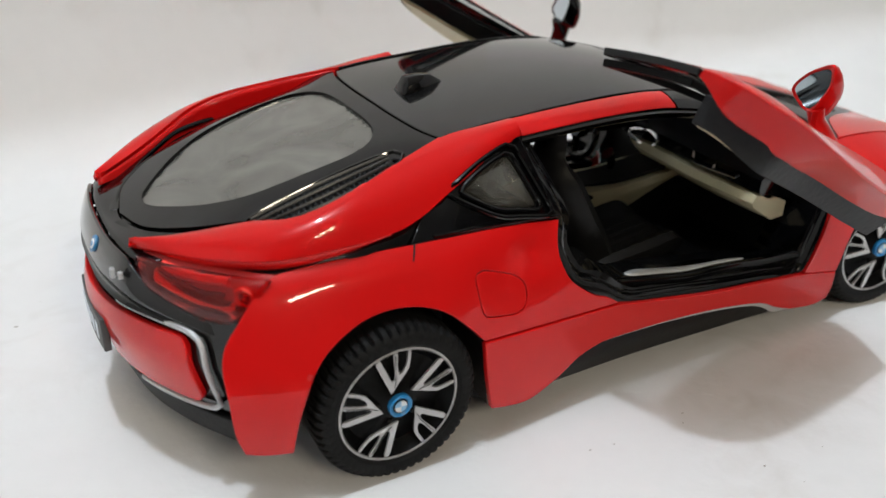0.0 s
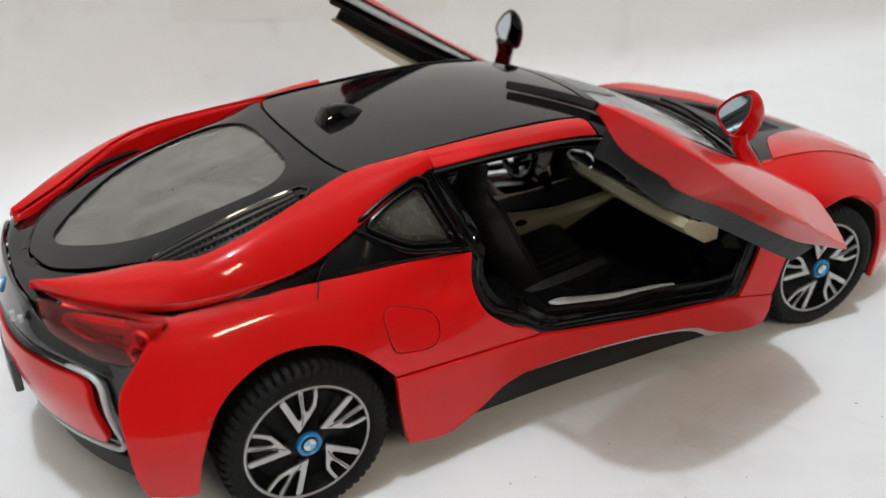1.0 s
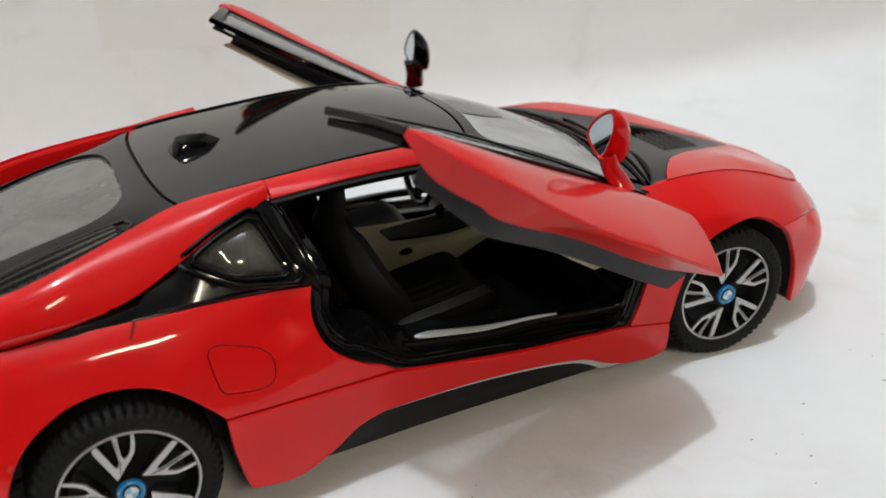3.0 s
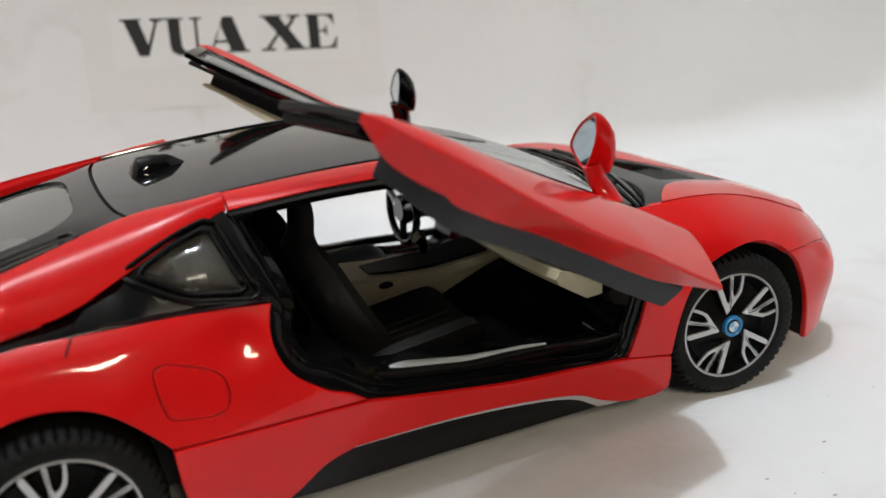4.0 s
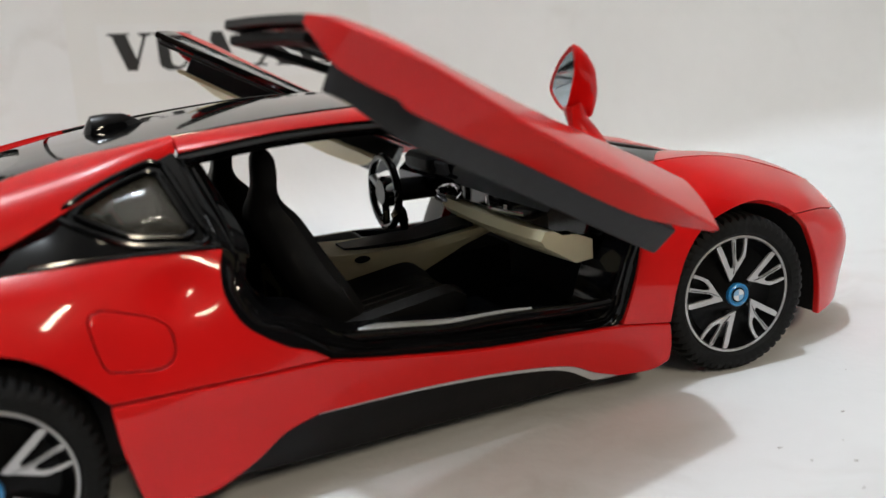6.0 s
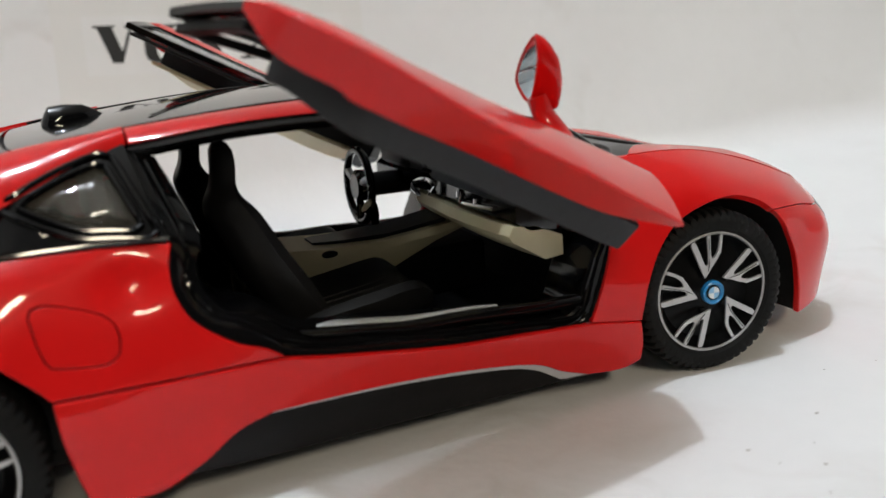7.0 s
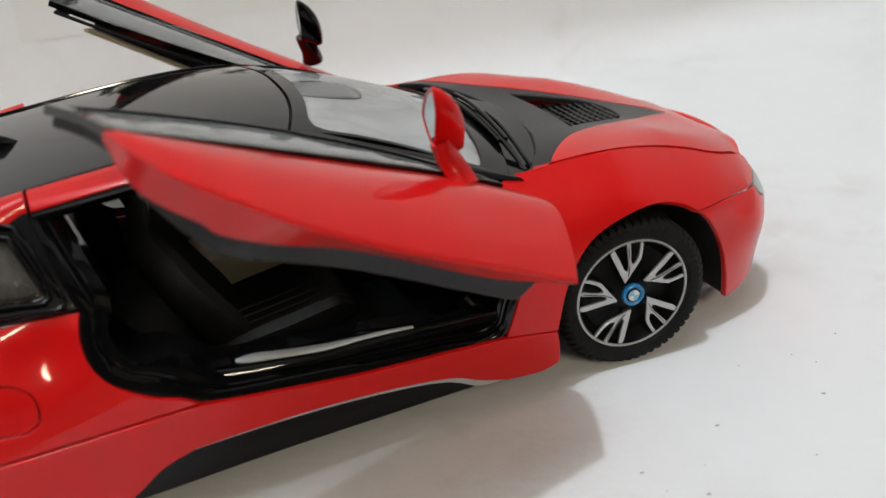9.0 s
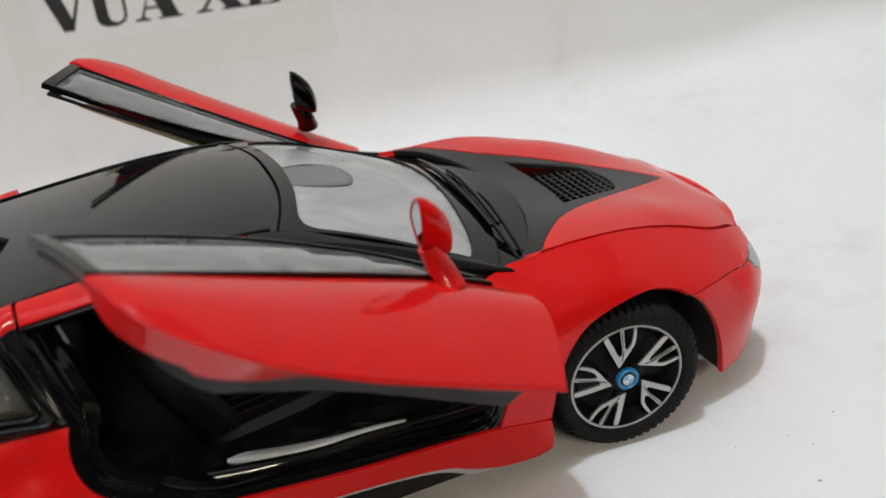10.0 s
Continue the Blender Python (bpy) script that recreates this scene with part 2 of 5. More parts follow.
def fill(loop, step, holes=()):
    """Triangles over a flat closed loop, with a regular net of points inside."""
    from mathutils.geometry import delaunay_2d_cdt
    pts, edges = [], []
    for ring in (loop, *holes):
        k = len(pts)
        pts += [Vector((float(p[0]), float(p[1]))) for p in ring]
        edges += [(k + i, k + (i + 1) % len(ring)) for i in range(len(ring))]
    border = np.array([tuple(p) for p in pts])
    lo, hi = border.min(0), border.max(0)
    row, y = 0, lo[1] + step / 2
    while y < hi[1]:
        x = lo[0] + (step / 2 if row % 2 else step)
        while x < hi[0]:
            if inside(loop, x, y) and not any(inside(h, x, y) for h in holes) and np.min(np.hypot(border[:, 0] - x, border[:, 1] - y)) > step * 0.55:
                pts.append(Vector((x, y)))
            x += step
        y += step * 0.87
        row += 1
    v, _, f, _, _, _ = delaunay_2d_cdt(pts, edges, [], 1, 1e-6)
    tri = []
    for t in f:
        c = sum((v[i] for i in t), Vector((0, 0))) / len(t)
        if inside(loop, c.x, c.y) and not any(inside(h, c.x, c.y) for h in holes):
            tri.append(list(t))
    return [(p.x, p.y) for p in v], tri


def panel(name, loop, surf, material, parent, label="", step=0.045, thick=0.02, bevel=0.007, holes=(), both=True, flip=False, shift=None):
    """A sheet over the surface surf(u, v) -> (x, y, z), cut to a loop in (u, v); both: the mirrored one on the car's other side too."""
    uv, tri = fill(loop, step, holes)
    made = []
    for side in ((1, -1) if both else (1,)):
        pts = [surf(u, v) for u, v in uv]
        pts = [(x, y * side, z) for x, y, z in pts]
        if shift:
            pts = [shift(p, side) for p in pts]
        f = [t[::-1] if (side < 0) != flip else t for t in tri]
        made.append(put(name, pts, f, material, parent[side] if isinstance(parent, dict) else parent, label, solid=thick, bevel=bevel))
    return made


def ribbon(name, edge_a, edge_b, material, parent, label="", bulge=0.0, out=(0, 0, 1), n=40, m=10, thick=0.02, bevel=0.007, both=True, flip=False, shift=None, power=1.0):
    """A sheet between two curves in space, bowed outwards along out."""
    a = np.array(resample(smooth_line(edge_a, 0.02), n))
    b = np.array(resample(smooth_line(edge_b, 0.02), n))
    o = np.array(out, float) / np.linalg.norm(out)
    verts = []
    for i in range(n):
        for k in range(m):
            u = k / (m - 1)
            ends = min(1.0, 6 * i / (n - 1), 6 * (n - 1 - i) / (n - 1)) if power > 1 else 1.0
            verts.append(a[i] * (1 - u) + b[i] * u + o * bulge * ends * 4 * u * (1 - u))
    faces = [(i * m + k, (i + 1) * m + k, (i + 1) * m + k + 1, i * m + k + 1) for i in range(n - 1) for k in range(m - 1)]
    made = []
    for side in ((1, -1) if both else (1,)):
        pts = [(x, y * side, z) for x, y, z in verts]
        if shift:
            pts = [shift(p, side) for p in pts]
        f = [t[::-1] if (side < 0) != flip else t for t in faces]
        made.append(put(name, pts, f, material, parent[side] if isinstance(parent, dict) else parent, label, solid=thick, bevel=bevel))
    return made


def resample(line, n):
    p = np.array(line, float)
    d = np.r_[0, np.cumsum(np.linalg.norm(np.diff(p, axis=0), axis=1))]
    s = np.linspace(0, d[-1], n)
    return [np.array([np.interp(t, d, p[:, k]) for k in range(p.shape[1])]) for t in s]


def tube(path, radius, n=10, flat=1.0):
    """Verts and faces of a capped tube along a path; radius may be a function of 0..1."""
    p = np.array(path, float)
    verts, faces = [], []
    up = np.array([0.0, 0.0, 1.0])
    for i in range(len(p)):
        d = p[min(i + 1, len(p) - 1)] - p[max(i - 1, 0)]
        d /= np.linalg.norm(d) + 1e-12
        s = np.cross(d, up)
        if np.linalg.norm(s) < 1e-3:
            s = np.cross(d, (1.0, 0, 0))
        s /= np.linalg.norm(s)
        t = np.cross(s, d)
        r = radius(i / (len(p) - 1)) if callable(radius) else radius
        for k in range(n):
            a = 2 * math.pi * k / n
            verts.append(p[i] + s * r * math.cos(a) + t * r * flat * math.sin(a))
    for i in range(len(p) - 1):
        for k in range(n):
            faces.append((i * n + k, i * n + (k + 1) % n, (i + 1) * n + (k + 1) % n, (i + 1) * n + k))
    faces.append(tuple(range(n))[::-1])
    faces.append(tuple((len(p) - 1) * n + k for k in range(n)))
    return verts, faces


def rings(sections, cap=True):
    """Joins closed rings of equal length into a skin."""
    n, verts, faces = len(sections[0]), [], []
    for sec in sections:
        verts += [tuple(q) for q in sec]
    for i in range(len(sections) - 1):
        for k in range(n):
            faces.append((i * n + k, i * n + (k + 1) % n, (i + 1) * n + (k + 1) % n, (i + 1) * n + k))
    if cap:
        faces.append(tuple(range(n))[::-1])
        faces.append(tuple((len(sections) - 1) * n + k for k in range(n)))
    return verts, faces


def round_box(center, size, r=0.02, turn=None):
    """Verts and faces of a box with rounded upright edges and a chamfer round the top and bottom."""
    hx, hy, hz = (c / 2 for c in size)
    r = min(r, hx * 0.95, hy * 0.95, hz * 0.95)
    def ring(z, inset):
        out = []
        for cx, cy, a0 in ((1, 1, 0), (-1, 1, 90), (-1, -1, 180), (1, -1, 270)):
            for k in range(4):
                a = radians(a0 + 30 * k)
                out.append(np.array((cx * (hx - r) + (r - inset) * math.cos(a), cy * (hy - r) + (r - inset) * math.sin(a), z)))
        return out
    q = r * 0.5
    secs = [ring(-hz, q), ring(-hz + q, 0), ring(hz - q, 0), ring(hz, q)]
    m = turn.to_3x3() if turn else Matrix.Identity(3)
    secs = [[tuple(m @ Vector(p) + Vector(center)) for p in s] for s in secs]
    return rings(secs)


def merge(*pieces):
    verts, faces = [], []
    for v, f in pieces:
        k = len(verts)
        verts += [tuple(q) for q in v]
        faces += [tuple(i + k for i in t) for t in f]
    return verts, faces


# ---- the shape of the car's surfaces (x ahead, y to the left, z up) ----
def spline(xs, ys):
    xs, ys = np.array(xs, float), np.array(ys, float)
    n, h = len(xs), np.diff(xs)
    a, r = np.zeros((n, n)), np.zeros((n,) + ys.shape[1:])
    a[0, 0] = a[-1, -1] = 1
    for i in range(1, n - 1):
        a[i, i - 1], a[i, i], a[i, i + 1] = h[i - 1], 2 * (h[i - 1] + h[i]), h[i]
        r[i] = 6 * ((ys[i + 1] - ys[i]) / h[i] - (ys[i] - ys[i - 1]) / h[i - 1])
    m = np.linalg.solve(a, r)

    def at(x):
        x = min(max(x, xs[0]), xs[-1])
        i = min(max(int(np.searchsorted(xs, x)) - 1, 0), n - 2)
        p = (xs[i + 1] - x) / h[i]
        q = 1 - p
        return p * ys[i] + q * ys[i + 1] + ((p**3 - p) * m[i] + (q**3 - q) * m[i + 1]) * h[i] ** 2 / 6

    return at


PLAN = spline((-2.32, -2.2, -2.05, -1.8, -1.4, -0.95, -0.4, 0.3, 0.95, 1.4, 1.8, 2.0, 2.15, 2.3),
              (0.56, 0.76, 0.875, 0.955, 0.985, 0.958, 0.935, 0.925, 0.95, 0.965, 0.925, 0.880, 0.808, 0.66))
HEIGHTS = (0.1, 0.3, 0.5, 0.65, 0.8, 0.9, 1.0)
TUCK = spline((-2.2, -1.8, -1.4, -0.9, -0.4, 0.3, 0.85, 1.1, 1.4, 1.9, 2.1, 2.3), [
    [-0.08, -0.02, 0.004, -0.040, -0.105, -0.20, -0.42],
    [-0.06, -0.015, 0.006, -0.040, -0.105, -0.195, -0.42],
    [-0.04, 0.0, 0.008, -0.036, -0.095, -0.165, -0.36],
    [0, 0.012, 0.006, -0.026, -0.068, -0.130, -0.25],
    [-0.03, -0.01, 0, -0.02, -0.06, -0.12, -0.20],
    [-0.03, -0.01, 0, -0.02, -0.06, -0.12, -0.20],
    [-0.025, 0.003, 0, -0.02, -0.073, -0.17, -0.295],
    [-0.02, 0.01, 0, -0.02, -0.095, -0.240, -0.42],
    [-0.04, 0, 0, -0.012, -0.085, -0.285, -0.52],
    [-0.02, 0, 0, -0.075, -0.345, -0.56, -0.76],
    [-0.035, 0, -0.01, -0.185, -0.43, -0.62, -0.80],
    [-0.05, 0, -0.03, -0.25, -0.48, -0.66, -0.84]])


def half_width(x, z):
    dent = lambda x0, rx, z0, rz: math.exp(-(((x - x0) / rx) ** 2) - ((z - z0) / rz) ** 2)
    hollow = -0.034 * dent(-0.76, 0.10, 0.785, 0.075) - 0.008 * dent(-0.90, 0.12, 0.82, 0.08) + 0.016 * dent(-1.14, 0.15, 0.72, 0.12)
    return float(PLAN(x) + spline(HEIGHTS, TUCK(x))(z)) + hollow


def flank(x, z, off=0.0):
    return (x, -half_width(x, z) - off, z)


def pillar_side(x, z):
    """The leaning side of the cabin above the belt."""
    d = z - 0.885
    rear = min(1.0, max(0.0, (-1.045 - x) / 0.07))      # behind the quarter window the side rolls in
    return (x, -(0.832 - 0.69 * d + 0.40 * (0.0196 - (d - 0.14) ** 2)) + 2.0 * rear * max(0.0, d) ** 2, z)


ROOF_LINE = spline((-2.3, -2.18, -1.97, -1.6, -1.2, -0.92, -0.7, -0.3, 0, 0.28, 0.6, 0.9, 1.2),
                   (0.82, 0.875, 0.946, 1.078, 1.168, 1.213, 1.238, 1.266, 1.27, 1.247, 1.17, 1.05, 0.915))
ROOF_DROP = spline((-2.3, -1.77, -1.25, -0.95, -0.7, 0, 0.3, 0.7, 1.2), (0.0, 0.035, 0.028, 0.022, 0.03, 0.04, 0.055, 0.08, 0.1))


def top(x, y, off=0.0):
    return (x, y, float(ROOF_LINE(x) - ROOF_DROP(x) * (abs(y) / 0.6) ** 2.2) + off)


HOOD_LINE = spline((0.9, 1.1, 1.3, 1.6, 1.9, 2.15, 2.32, 2.48), (0.945, 0.925, 0.888, 0.832, 0.765, 0.700, 0.638, 0.545))


WING_TOP = [(1.035, 0.903), (1.15, 0.898), (1.29, 0.896), (1.45, 0.882), (1.60, 0.852), (1.75, 0.808), (1.90, 0.756), (2.0, 0.715), (2.10, 0.675), (2.20, 0.635), (2.30, 0.585)]
WING_Z = spline(*zip(*WING_TOP))


def wing_edge(x):
    return half_width(x, float(WING_Z(x)))


WING_Y = spline([p[0] for p in WING_TOP], [wing_edge(p[0]) for p in WING_TOP])


def bonnet(x, y, off=0.0):
    """The bonnet's skin: full over each wing, and level with the wing along its edge."""
    e = float(WING_Y(x))
    v = min(abs(y) / e, 1.05)
    height = (0.006 + 0.042 * min(1.0, max(0.0, (x - 1.25) / 0.6))) * (1 - 0.8 * min(1.0, max(0.0, (x - 1.85) / 0.40)))
    full = height * math.exp(-(((abs(y) - 0.54) / 0.24) ** 2))
    rim = height * math.exp(-(((e - 0.54) / 0.24) ** 2))
    return (x, y, float(HOOD_LINE(x)) + full + (float(WING_Z(x)) - float(HOOD_LINE(x)) - rim) * v**4 + off)


TAIL_OUT = spline((0.1, 0.3, 0.45, 0.565, 0.7, 0.8, 0.9), (0.12, 0.045, 0.0, -0.02, 0.01, 0.03, 0.06))


def tail(y, z, off=0.0):
    return (-2.30 + 0.52 * abs(y) ** 2 + float(TAIL_OUT(z)) - off, y, z)


DOOR_TURN = Matrix(((0.881, -0.469, 0.065), (0.224, 0.532, 0.816), (-0.418, -0.704, 0.574)))
DOOR_MOVE = Vector((-0.302, -1.391, 0.222))


FAR_SWING = Matrix.Translation((0.255, 1.12, 1.25)) @ Matrix.Rotation(radians(9), 4, Vector((0.881, -0.224, -0.418))) @ Matrix.Translation((-0.20, -1.12, -1.25))


FAR_TILT = Matrix.Translation((-0.333, 1.245, 1.571)) @ Matrix.Rotation(radians(5), 4, "Y") @ Matrix.Translation((0.333, -1.245, -1.563))


def door_open(p, side):
    """Swings a point of the shut door up and out; side 1 is the right door, and the left one stands a little higher."""
    q = DOOR_TURN @ Vector((p[0], p[1] * side, p[2])) + DOOR_MOVE
    q = Vector((q.x, q.y * side, q.z))
    return tuple(q if side > 0 else FAR_TILT @ FAR_SWING @ q)


# ---- the place: a white sheet that sweeps up behind the car, in a small unseen room ----
def sheet_z(x, y):
    """Height of the backdrop sheet's sweep (metres of the full-size car)."""
    wave = 0.010 * noise.noise(Vector((x * 0.7, y * 0.7, 3.1))) * min(1.0, max(0.0, (abs(y + 0.2) - 1.4)) + max(0.0, abs(x) - 2.6))
    return wave


TURN = radians(78)          # the sheet leans back a little above its bend
FOOT = 3.068                # where the lean, carried down, would meet the table
FRONT_EDGE = -3.3           # the sheet's near edge, out of view, cut short to limit its bounce


def backdrop():
    verts, faces = [], []
    xs = np.linspace(-16, 16, 161)
    rise = np.r_[np.linspace(0.05, 3, 24), np.linspace(3.4, 18, 20)]
    rows = [("floor", u) for u in np.r_[np.linspace(0, 1, 44)]] + [("bend", u) for u in np.linspace(0.06, 1, 16)] + [("wall", h) for h in rise]
    for where, u in rows:
        for x in xs:
            # the bend is drawn tighter, and waves more, away from the card
            loose = min(1.0, max(0.0, (abs(x - 0.4) - 1.6) / 1.5))
            r = 0.62 - 0.22 * loose + (0.10 + 0.20 * loose) * noise.noise(Vector((x * 0.55, 1.7, 4.0)))
            start, crumple = FOOT - r * math.tan(TURN / 2), 0.002 + 0.034 * loose
            if where == "floor":
                y = FRONT_EDGE + (start - FRONT_EDGE) * u
                z = sheet_z(x, y)
            elif where == "bend":
                y, z = start + r * math.sin(u * TURN), r * (1 - math.cos(u * TURN)) + 0.010 * noise.noise(Vector((x * 0.9, u * 1.5, 0.0))) * u
            else:
                h = u
                y = start + r * math.sin(TURN) + h * math.cos(TURN) + crumple * noise.noise(Vector((x * 0.9, h * 0.7, 7.0))) * min(1, h)
                z = r * (1 - math.cos(TURN)) + h * math.sin(TURN)
            verts.append((x, y, z - 0.002))
    ss = rows
    n = len(xs)
    for i in range(len(ss) - 1):
        for k in range(n - 1):
            faces.append((i * n + k, i * n + k + 1, (i + 1) * n + k + 1, (i + 1) * n + k))
    ob = put("backdrop", verts, faces, CLOTH, label="white cloth sheet swept up behind the model car")
    return tagged(ob, "white cloth sheet swept up behind the model car", "backdrop", kind="structure")


backdrop()


def slab(name, center, size, material, label, category="wall"):
    v, f = round_box(center, size, 0.002)
    return tagged(put(name, v, f, material, smooth=False, scale=1.0), label, category, kind="structure")


# out of view; dark wood keeps white off the flank's reflections
slab("table_top", (0, -0.1, -0.03), (1.6, 1.3, 0.05), TABLE_WOOD, "unseen dark brown table under the cloth sheet", "table")
# room out of view, added to bounce the lamps' light and be mirrored
slab("floor", (0, 0, -0.80), (3.4, 3.4, 0.06), WALL, "dark room floor", "floor")
slab("ceiling", (0, 0, 1.70), (3.4, 3.4, 0.06), CEILING, "plain pale ceiling", "ceiling")
slab("wall_north", (0, 1.70, 0.45), (3.4, 0.06, 2.5), PAINT_WHITE, "plain white wall")
# out of view; dark so the near flank has little to mirror
slab("wall_south", (0, -1.70, 0.45), (3.4, 0.06, 2.5), WALL, "plain dark unseen side of the room")
slab("wall_east", (1.70, 0, 0.45), (0.06, 3.4, 2.5), PAINT_WHITE, "plain white wall")
slab("wall_west", (-1.70, 0, 0.45), (0.06, 3.4, 2.5), PAINT_WHITE, "plain white wall")


# ---- the printed sign on the backdrop ----
GLYPHS = {
    "V": [[(-.02, 1), (.47, 1), (.47, .96), (.40, .95), (.57, .30), (.76, .90), (.66, .95), (.66, 1), (.96, 1), (.96, .95), (.83, .91), (.56, 0), (.34, 0), (.07, .93), (-.02, .95)]],
    "U": [[(0, 1), (.45, 1), (.45, .96), (.36, .94), (.36, .25), (.40, .12), (.50, .07), (.62, .10), (.69, .22), (.70, .93), (.60, .95), (.60, 1), (.88, 1), (.88, .95), (.77, .93), (.76, .22), (.68, .06), (.52, -.02), (.28, -.02), (.14, .06), (.09, .2), (.09, .94), (0, .96)]],
    "A": [[(0, 0), (.30, 0), (.30, .05), (.19, .08), (.24, .28), (.50, .28), (.55, .06), (.46, .05), (.46, 0), (.97, 0), (.97, .05), (.89, .07), (.66, 1), (.44, 1), (.12, .08), (0, .05)], [(.26, .35), (.48, .35), (.37, .80)]],
    "X": [[(0, 0), (.32, 0), (.32, .05), (.20, .07), (.42, .43), (.60, .06), (.52, .05), (.52, 0), (1.02, 0), (1.02, .05), (.95, .06), (.66, .60), (.83, .92), (.93, .95), (.93, 1), (.63, 1), (.63, .95), (.74, .92), (.60, .68), (.46, .94), (.52, .95), (.52, 1), (.03, 1), (.03, .95), (.10, .94), (.38, .50), (.11, .08), (0, .05)]],
    "E": [[(0, 0), (.84, 0), (.88, .33), (.84, .33), (.74, .10), (.60, .05), (.38, .05), (.38, .49), (.52, .48), (.58, .36), (.61, .36), (.61, .68), (.58, .68), (.52, .55), (.38, .54), (.38, .95), (.58, .95), (.72, .88), (.79, .70), (.83, .70), (.81, 1), (0, 1), (0, .96), (.08, .94), (.08, .06), (0, .04)]],
}


def sign():
    """A cream card with a white strip that carries the word in heavy serif capitals, hung a little askew."""
    y0, skew = 3.3618, -3.1
    at = Vector((0.445, y0, 1.395)) * S
    card = put("paper_sign", *round_box((-0.04, 0.0, 0.47), (2.28, 0.0008, 1.90), 0.0003), SHEET, smooth=False)
    card.matrix_basis = pose(*at, -12, 0, 0) @ pose(0, 0, 0, 0, -skew, 0) @ Matrix.Scale(1.02, 4)
    tagged(card, "cream card with a printed white paper strip", "sign")
    strip = put("paper_strip", *round_box((-0.03, -0.0012, 0.03), (1.90, 0.0008, 0.42), 0.0003), PAPER, card, "white paper strip with black lettering", smooth=False)
    for ch, x, w in (("V", -.372, .30), ("U", -.080, .30), ("A", .19, .33), ("X", .60, .34), ("E", .95, .28)):
        x, w = -0.397 + (x + 0.285) * 1.04 - 0.42, w * 1.04
        rings_ = [[(x + px * w, -0.095 + pz * 0.268) for px, pz in ring] for ring in GLYPHS[ch]]
        uv, tri = fill(rings_[0], 0.2, rings_[1:])
        put("letter", [(u, -0.0026, v) for u, v in uv], tri, INK, strip, "bold black serif letter " + ch, smooth=False, solid=0.0006)
    return card


sign()

# ---- the car ----
car = tagged(new("model_car"), "red and black diecast sports coupe with both doors swung up", "model car")

# rear quarter panels
door_rear_edge = [(-0.625, 0.885), (-0.645, 0.835), (-0.65, 0.752), (-0.612, 0.657), (-0.545, 0.594), (-0.476, 0.546)]
seam_line = [(-0.345, 0.478), (-0.60, 0.488), (-0.85, 0.50), (-1.035, 0.512)]
rear_arch = [(-1.035, 0.512), (-1.086, 0.570), (-1.181, 0.660), (-1.272, 0.708), (-1.403, 0.728), (-1.532, 0.709), (-1.661, 0.639), (-1.738, 0.545), (-1.787, 0.406), (-1.809, 0.232)]
quarter = outline([door_rear_edge, [(-0.476, 0.546), (-0.40, 0.515), (-0.345, 0.478)], seam_line, rear_arch, [(-1.809, 0.232), (-1.90, 0.238), (-1.975, 0.255)],
                   [(-1.975, 0.255), (-2.005, 0.36), (-2.016, 0.50), (-2.018, 0.62), (-1.995, 0.700), (-1.945, 0.765), (-1.885, 0.832), (-1.830, 0.878), (-1.76, 0.898)],
                   [(-1.76, 0.898), (-1.60, 0.908), (-1.40, 0.912), (-1.20, 0.911), (-0.966, 0.906), (-0.80, 0.898), (-0.625, 0.885)]], 0.025)
flap_loop = closed_line([(-1.056, 0.756), (-1.044, 0.778), (-1.015, 0.783), (-0.95, 0.762), (-0.862, 0.724), (-0.824, 0.675), (-0.830, 0.602), (-0.873, 0.578), (-0.94, 0.586), (-1.002, 0.598), (-1.035, 0.625)], 0.02)


def scaled(loop, k):
    c = np.mean(loop, axis=0)
    return [c + (np.array(p) - c) * k for p in loop]


quarters = panel("quarter_panel", quarter, flank, RED, car, "glossy red rear quarter panel", step=0.026, holes=[flap_loop], thick=0.03)
panel("charging_flap", scaled(flap_loop, 0.972), lambda x, z: flank(x, z, 0.0), RED, {1: quarters[0], -1: quarters[1]}, "red charging flap", step=0.03, thick=0.012, bevel=0.006)
panel("flap_gap", scaled(flap_loop, 1.06), lambda x, z: flank(x, z, -0.027), MATT_BLACK, {1: quarters[0], -1: quarters[1]}, step=0.03, thick=0.004, bevel=0)

# sills with the silver line and the black skirt below
sill_top = [(-0.345, 0.470), (-0.147, 0.430), (0.229, 0.368), (0.571, 0.345), (0.813, 0.332), (1.028, 0.300)]
silver_top = [(-0.404, 0.293), (0.026, 0.277), (0.351, 0.250), (0.577, 0.213), (0.695, 0.158), (0.806, 0.120)]
sill = outline([sill_top, [(1.028, 0.300), (1.040, 0.20), (1.035, 0.135)], [(1.035, 0.135), (0.97, 0.112), (0.881, 0.112), (0.806, 0.120)], silver_top[::-1],
                [(-0.404, 0.293), (-0.524, 0.262), (-0.638, 0.192), (-0.782, 0.137), (-0.90, 0.147), (-0.985, 0.168)], [(-0.985, 0.168), (-1.004, 0.25), (-1.026, 0.375), (-1.035, 0.505)],
                [(-1.035, 0.505), (-0.85, 0.493), (-0.60, 0.481), (-0.345, 0.470)]], 0.025)
panel("side_sill", sill, lambda x, z: flank(x, z, 0.002), RED, car, "glossy red side sill", step=0.035, thick=0.03)
strip = outline([silver_top, [(0.806, 0.120), (0.69, 0.123)], [(0.69, 0.126), (0.554, 0.200), (0.35, 0.237), (0.025, 0.267), (-0.36, 0.287), (-0.404, 0.289)], [(-0.404, 0.286), (-0.404, 0.293)]], 0.02)
panel("sill_strip", strip, lambda x, z: flank(x, z, -0.006), SILVER, car, "thin silver trim line along the sill", step=0.03, thick=0.02, bevel=0.002)
